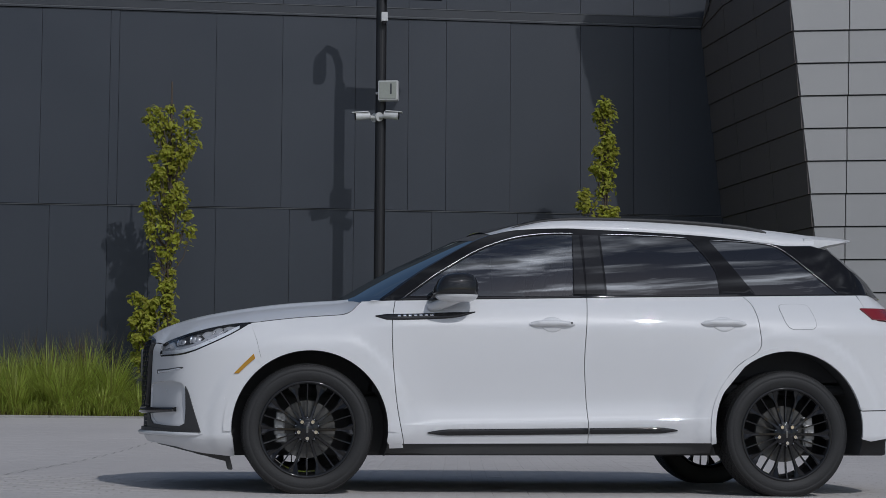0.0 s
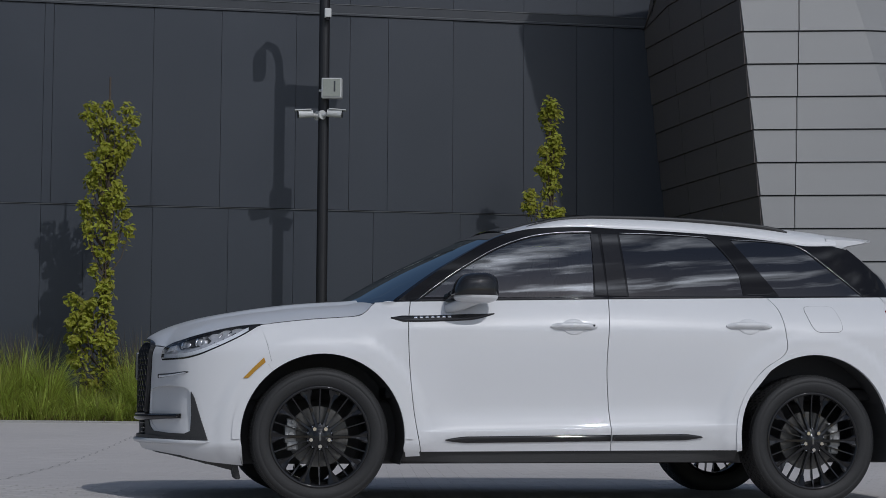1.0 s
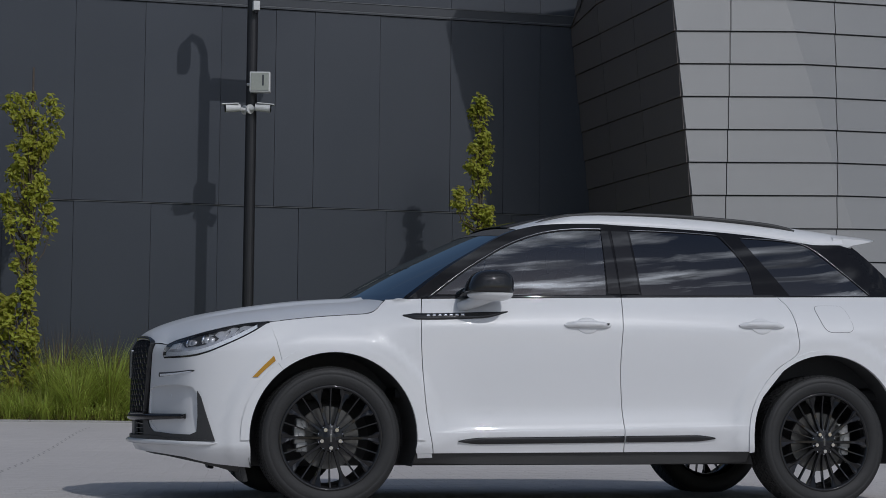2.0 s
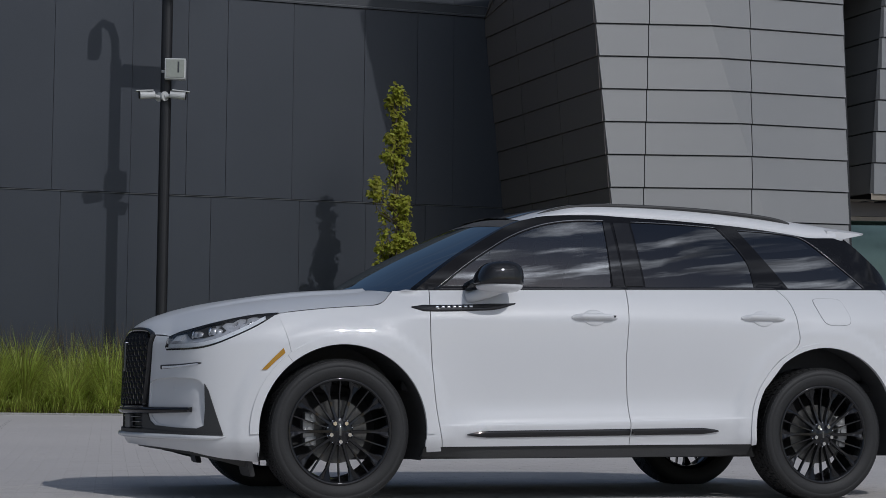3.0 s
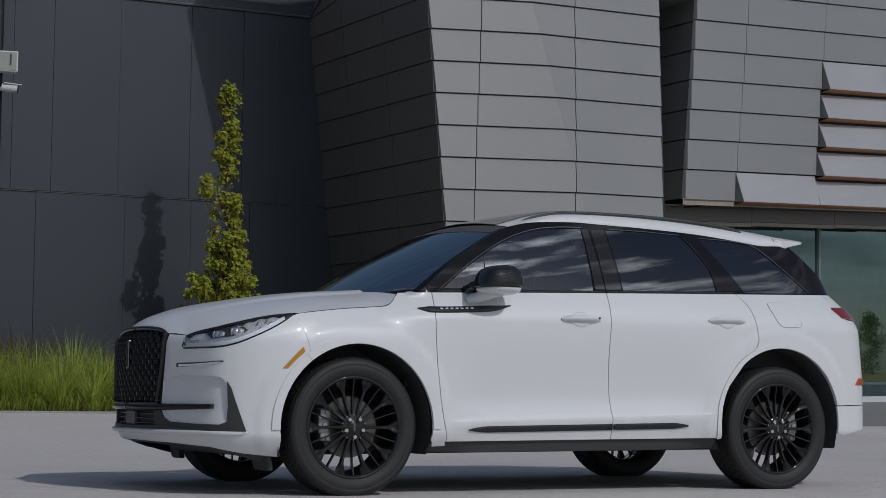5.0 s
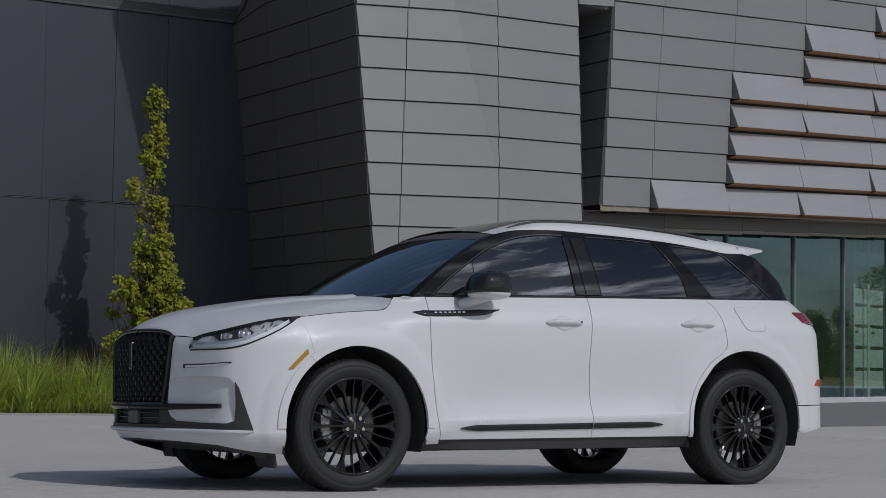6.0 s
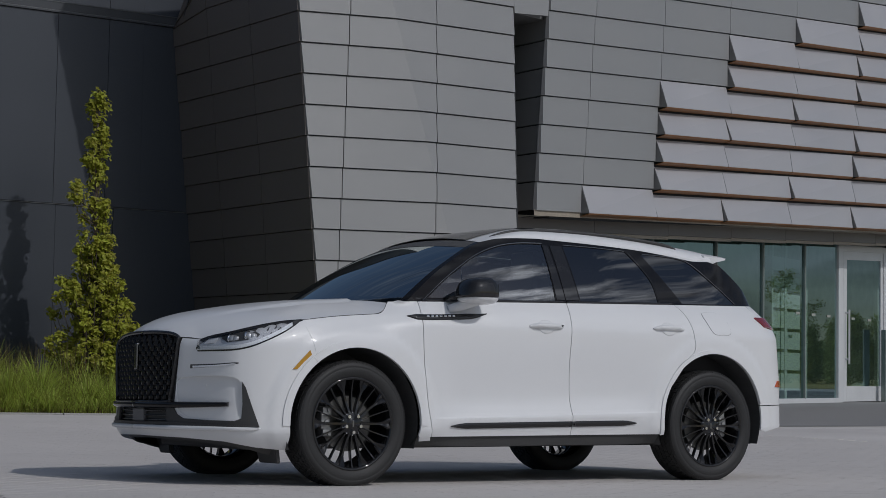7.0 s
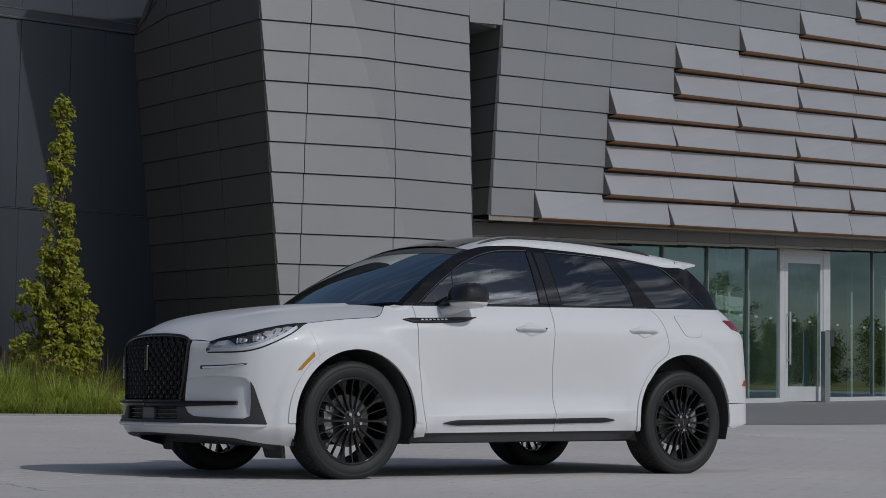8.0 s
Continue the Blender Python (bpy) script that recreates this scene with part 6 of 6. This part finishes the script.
def wheel(x, m_side):
    ob = empty("wheel")
    ob.parent = car
    z = 0.361 if x < 1 else 0.340     # the plaza falls towards the tail
    ob.matrix_basis = (pose(x, 0, z) if not m_side else Matrix.Translation((x, 2 * YC, z)) @ Matrix.Rotation(math.pi, 4, "Z")) @ Matrix.Diagonal((0.984, 1, 0.984, 1))
    ob["label"] = "black multi-spoke alloy wheel"
    R = 0.364
    prof = [(0.256, 0.225), (0.280, 0.237), (0.315, 0.244), (0.340, 0.238), (0.355, 0.226), (0.3615, 0.212)]
    prof += [(R - 0.007, 0.205), (R - 0.007, 0.028)]
    prof += [(0.3615, 0.020), (0.355, 0.008), (0.340, -0.003), (0.3255, -0.0065), (0.324, -0.0055), (0.320, -0.0075), (0.296, -0.0065), (0.280, -0.001), (0.268, 0.005), (0.260, 0.012), (0.254, 0.02)]
    v, f = lathe(prof, 96)
    tyre = raw("tyre", v, f, M_RUBBER, ob, "black road tyre")
    tyre.data.shade_smooth()
    # tread blocks in five ribs, and cross sipes on the shoulders
    v, f = [], []
    for rib in range(5):
        y1 = 0.205 - rib * 0.0365
        y0 = y1 - 0.0315
        for i in range(60):
            a = 2 * math.pi * (i + 0.5 * (rib % 2)) / 60
            b, skew, k = a + 2 * math.pi * 0.80 / 60, 0.012, len(v)
            for r in (R - 0.009, R):
                for y, t in ((y0, a), (y0, b), (y1, b + skew), (y1, a + skew)):
                    v.append((r * math.cos(t), y, r * math.sin(t)))
            f += [(k + 4, k + 5, k + 6, k + 7)] + [(k + n, k + n + 4, k + (n + 1) % 4 + 4, k + (n + 1) % 4) for n in range(4)]
    for i in range(110):
        a = 2 * math.pi * (i + 0.1) / 110
        b = 2 * math.pi * (i + 0.66) / 110
        k = len(v)
        for r, y, t in ((0.3635, 0.030, a), (0.3635, 0.030, b), (0.3495, 0.002, b), (0.3495, 0.002, a), (0.3645, 0.034, a), (0.3645, 0.034, b), (0.3535, 0.003, b), (0.3535, 0.003, a)):
            v.append((r * math.cos(t), y, r * math.sin(t)))
        f += [(k + 4, k + 7, k + 6, k + 5), (k, k + 4, k + 5, k + 1), (k + 3, k + 2, k + 6, k + 7), (k, k + 3, k + 7, k + 4), (k + 1, k + 5, k + 6, k + 2)]
    tagged(raw("tread", v, f, M_RUBBER, tyre), kind="stuff")
    v, f = lathe([(0.280, 0.004), (0.277, 0.0005), (0.268, 0.0015), (0.262, 0.010), (0.258, 0.03), (0.250, 0.08), (0.245, 0.20), (0.262, 0.225)], 80)
    rim = raw("rim", v, f, M_RIM, ob, "gloss black rim")
    rim.data.shade_smooth()
    rim.matrix_basis = Matrix.Diagonal((0.957, 1, 0.957, 1))
    # paired slim spokes that meet at the hub, with a leaf-shaped web at the rim
    sv, sf = [], []
    def bar(a0, a1, w0, w1, y0, y1, r0=0.058, r1=0.264, d=0.022):
        rows = 11
        base = len(sv)
        for i in range(rows):
            t = i / (rows - 1)
            r = lerp(r0, r1, t)
            a = lerp(a0, a1, t ** 0.8)
            w = lerp(w0, w1, sstep(0.58, 1.0, t) ** 1.5)
            y = lerp(y0, y1, t) + 0.014 * math.sin(math.pi * t)
            cup = 0.012 * sstep(0.55, 0.95, t) if w1 > 0.01 else 0.0
            u, tan = Vector((math.cos(a), 0, math.sin(a))), Vector((-math.sin(a), 0, math.cos(a)))
            for k, h in ((-1, 0.006), (-0.72, 0.0), (0.0, cup), (0.72, 0.0), (1, 0.006), (0.7, d), (-0.7, d)):
                sv.append(u * r + tan * (w * k) + Vector((0, y + h, 0)))
        for i in range(rows - 1):
            for k in range(7):
                m = (k + 1) % 7
                sf.append((base + i * 7 + k, base + i * 7 + m, base + (i + 1) * 7 + m, base + (i + 1) * 7 + k))
    for i in range(10):
        c = 2 * math.pi * (i + 0.5) / 10 + math.pi / 2
        sv.clear(); sf.clear()
        bar(c - 0.012, c - 0.004, 0.0088, 0.036, 0.010, 0.004, 0.058, 0.266, 0.03)
        raw("spoke", [tuple(q) for q in sv], list(sf), M_RIM, rim, "flared spoke")
        sv.clear(); sf.clear()
        bar(c + math.pi / 10, c + math.pi / 10, 0.0042, 0.0048, 0.018, 0.008, 0.060, 0.266, 0.024)
        raw("spoke", [tuple(q) for q in sv], list(sf), M_RIM, rim, "slim spoke")
    v, f = lathe([(0.0001, 0.006), (0.030, 0.006), (0.034, 0.010), (0.046, 0.012), (0.064, 0.014), (0.072, 0.022), (0.074, 0.06), (0.0001, 0.06)], 40)
    hub = raw("hub", v, f, M_RIM, ob)
    hub.data.shade_smooth()
    for i in range(5):
        a = 2 * math.pi * i / 5 + math.pi / 2 + math.pi
        bm = bmesh.new()
        tube(bm, (0.050 * math.cos(a), 0.014, 0.050 * math.sin(a)), (0.050 * math.cos(a), -0.006, 0.050 * math.sin(a)), 0.0125, 0.0105, 6)
        part("wheel_nut", bm, M_CHROME, hub, "chrome wheel nut")
    for i in range(10):
        a = 2 * math.pi * (i + 0.5) / 10
        bm = bmesh.new()
        bmesh.ops.create_uvsphere(bm, u_segments=8, v_segments=6, radius=0.0042, matrix=Matrix.Translation((0.066 * math.cos(a), 0.013, 0.066 * math.sin(a))))
        part("hub_stud", bm, M_CHROME, hub, smooth=True)
    bm = bmesh.new()
    box(bm, (-0.006, 0.002, -0.02), (0.006, 0.007, 0.02), 0.002)
    part("cap_mark", bm, M_DCHROME, hub)
    v, f = lathe([(0.07, 0.085), (0.160, 0.085), (0.160, 0.11), (0.07, 0.11)], 48)
    raw("brake_disc", v, f, M_STEEL, ob, "grey brake disc")
    # caliper ahead of the front axle and behind the rear one, with its bolts
    bm = bmesh.new()
    ahead = (-1 if x < 1 else 1) * (-1 if m_side else 1)
    for a in (-0.40, -0.13, 0.13, 0.40):
        cx, cz = ahead * 0.152 * math.cos(a), 0.152 * math.sin(a) + 0.012
        box(bm, (cx - 0.030, 0.055, cz - 0.026), (cx + 0.030, 0.12, cz + 0.026), 0.01)
    for a in (-0.46, 0.46, 0.0):
        cx, cz = ahead * 0.148 * math.cos(a), 0.148 * math.sin(a) + 0.012
        tube(bm, (cx, 0.06, cz), (cx, 0.046, cz), 0.014, 0.012, 10)
    part("brake_caliper", bm, M_CALIPER, ob, "silver brake caliper")
    return ob


for x in (-0.014, 2.680):
    for m_side in (False, True):
        wheel(x, m_side)

# ---- cabin ----
cabin = tagged(empty("cabin"), "dark cabin with leather seats")
cabin.parent = car
bm = bmesh.new()
box(bm, (0.35, 0.18, 0.56), (3.1, 1.64, 0.62), 0.02)
part("cabin_floor", bm, M_CABIN, cabin)
bm = bmesh.new()
box(bm, (0.36, 0.2, 0.85), (0.78, 1.62, 1.045), 0.05)
part("dashboard", bm, M_CABIN, cabin, "dark dashboard")
bm = bmesh.new()
box(bm, (2.35, 0.2, 0.62), (3.1, 1.62, 1.08), 0.05)
part("load_bay", bm, M_CABIN, cabin)


def seat(x, y, w=0.5):
    ob = new("seat")
    ob.parent = cabin
    bm = bmesh.new()
    box(bm, (x - 0.26, y - w / 2, 0.64), (x + 0.26, y + w / 2, 0.80), 0.05)
    part("cushion", bm, M_SEAT, ob)
    bm = bmesh.new()
    box(bm, (-0.07, -w / 2, 0), (0.07, w / 2, 0.56), 0.05, Matrix.Translation((x + 0.28, y, 0.76)) @ Matrix.Rotation(radians(16), 4, "Y"))
    part("backrest", bm, M_SEAT, ob)
    bm = bmesh.new()
    box(bm, (x + 0.40, y - 0.13, 1.31), (x + 0.49, y + 0.13, 1.45), 0.035)
    part("headrest", bm, M_SEAT, ob)


for y in (0.55, 1.27):
    seat(1.15, y)
    seat(2.02, y, 0.6)
bm = bmesh.new()
bmesh.ops.create_cone(bm, cap_ends=False, segments=36, radius1=0.185, radius2=0.185, depth=0.03, matrix=Matrix.Translation((0.84, 0.55, 1.02)) @ Matrix.Rotation(radians(-68), 4, "Y"))
bmesh.ops.solidify(bm, geom=bm.faces[:], thickness=0.025)
part("steering_wheel", bm, M_CABIN, cabin)
bm = bmesh.new()
box(bm, (0.93, YC - 0.12, 1.375), (0.955, YC + 0.12, 1.435), 0.012)
part("rear_view_mirror", bm, M_CABIN, cabin)


# ---- pavers ----
def pavers():
    """Small concrete pavers in running bond over the plaza; the nearest ones are pieces of their own."""
    rng = random.Random(21)
    turn = Matrix.Rotation(radians(-8), 4, "Z")
    L, W, gap, cham = 0.20, 0.10, 0.0010, 0.0008
    def block(h):
        a, b = L / 2 - gap / 2, W / 2 - gap / 2
        v = [(x * a, y * b, h - 0.012) for x, y in ((-1, -1), (1, -1), (1, 1), (-1, 1))]
        v += [(x * (a - cham), y * (b - cham), h) for x, y in ((-1, -1), (1, -1), (1, 1), (-1, 1))]
        return v, [(4, 5, 6, 7)] + [(i, (i + 1) % 4, (i + 1) % 4 + 4, i + 4) for i in range(4)]
    verts, faces, near = [], [], []
    for j in range(-35, 140):
        for i in range(-46, 52):
            p = turn @ Vector(((i + 0.5 * (j % 2)) * L, j * W, 0))
            if p.y > bed_edge(p.x) - 0.12 or (p.x > 6.3 and p.y > 8.2) or not -8 < p.x < 9:
                continue
            if -2.45 < p.x < -0.85 and -0.15 < p.y < 2.1 and len(near) < 300:
                near.append(p)
                continue
            h = 0.012 + rng.uniform(0, 0.0007)
            bv, bf = block(h)
            k = len(verts)
            laid = [p + turn @ Vector(q) for q in bv]
            verts += [Vector((q.x, q.y, q.z + fall(q.x, q.y))) for q in laid]
            faces += [tuple(k + n for n in f) for f in bf]
    ground = bpy.data.objects["ground"]
    tagged(raw("paving", verts, faces, M_PAVER, ground), kind="stuff")
    shapes = []
    for h in (0.0120, 0.0123, 0.0126):
        me = bpy.data.meshes.new("paver")
        me.from_pydata(block(h)[0], [], block(h)[1])
        me.materials.append(M_PAVER)
        shapes.append(me)
    for n, p in enumerate(near):
        ob = new("paver", shapes[n * 7 % 3])
        ob.matrix_basis = Matrix.Translation((p.x, p.y, fall(p.x, p.y))) @ Matrix.Rotation(-0.0170, 4, "X") @ turn
        ob.parent = ground


pavers()
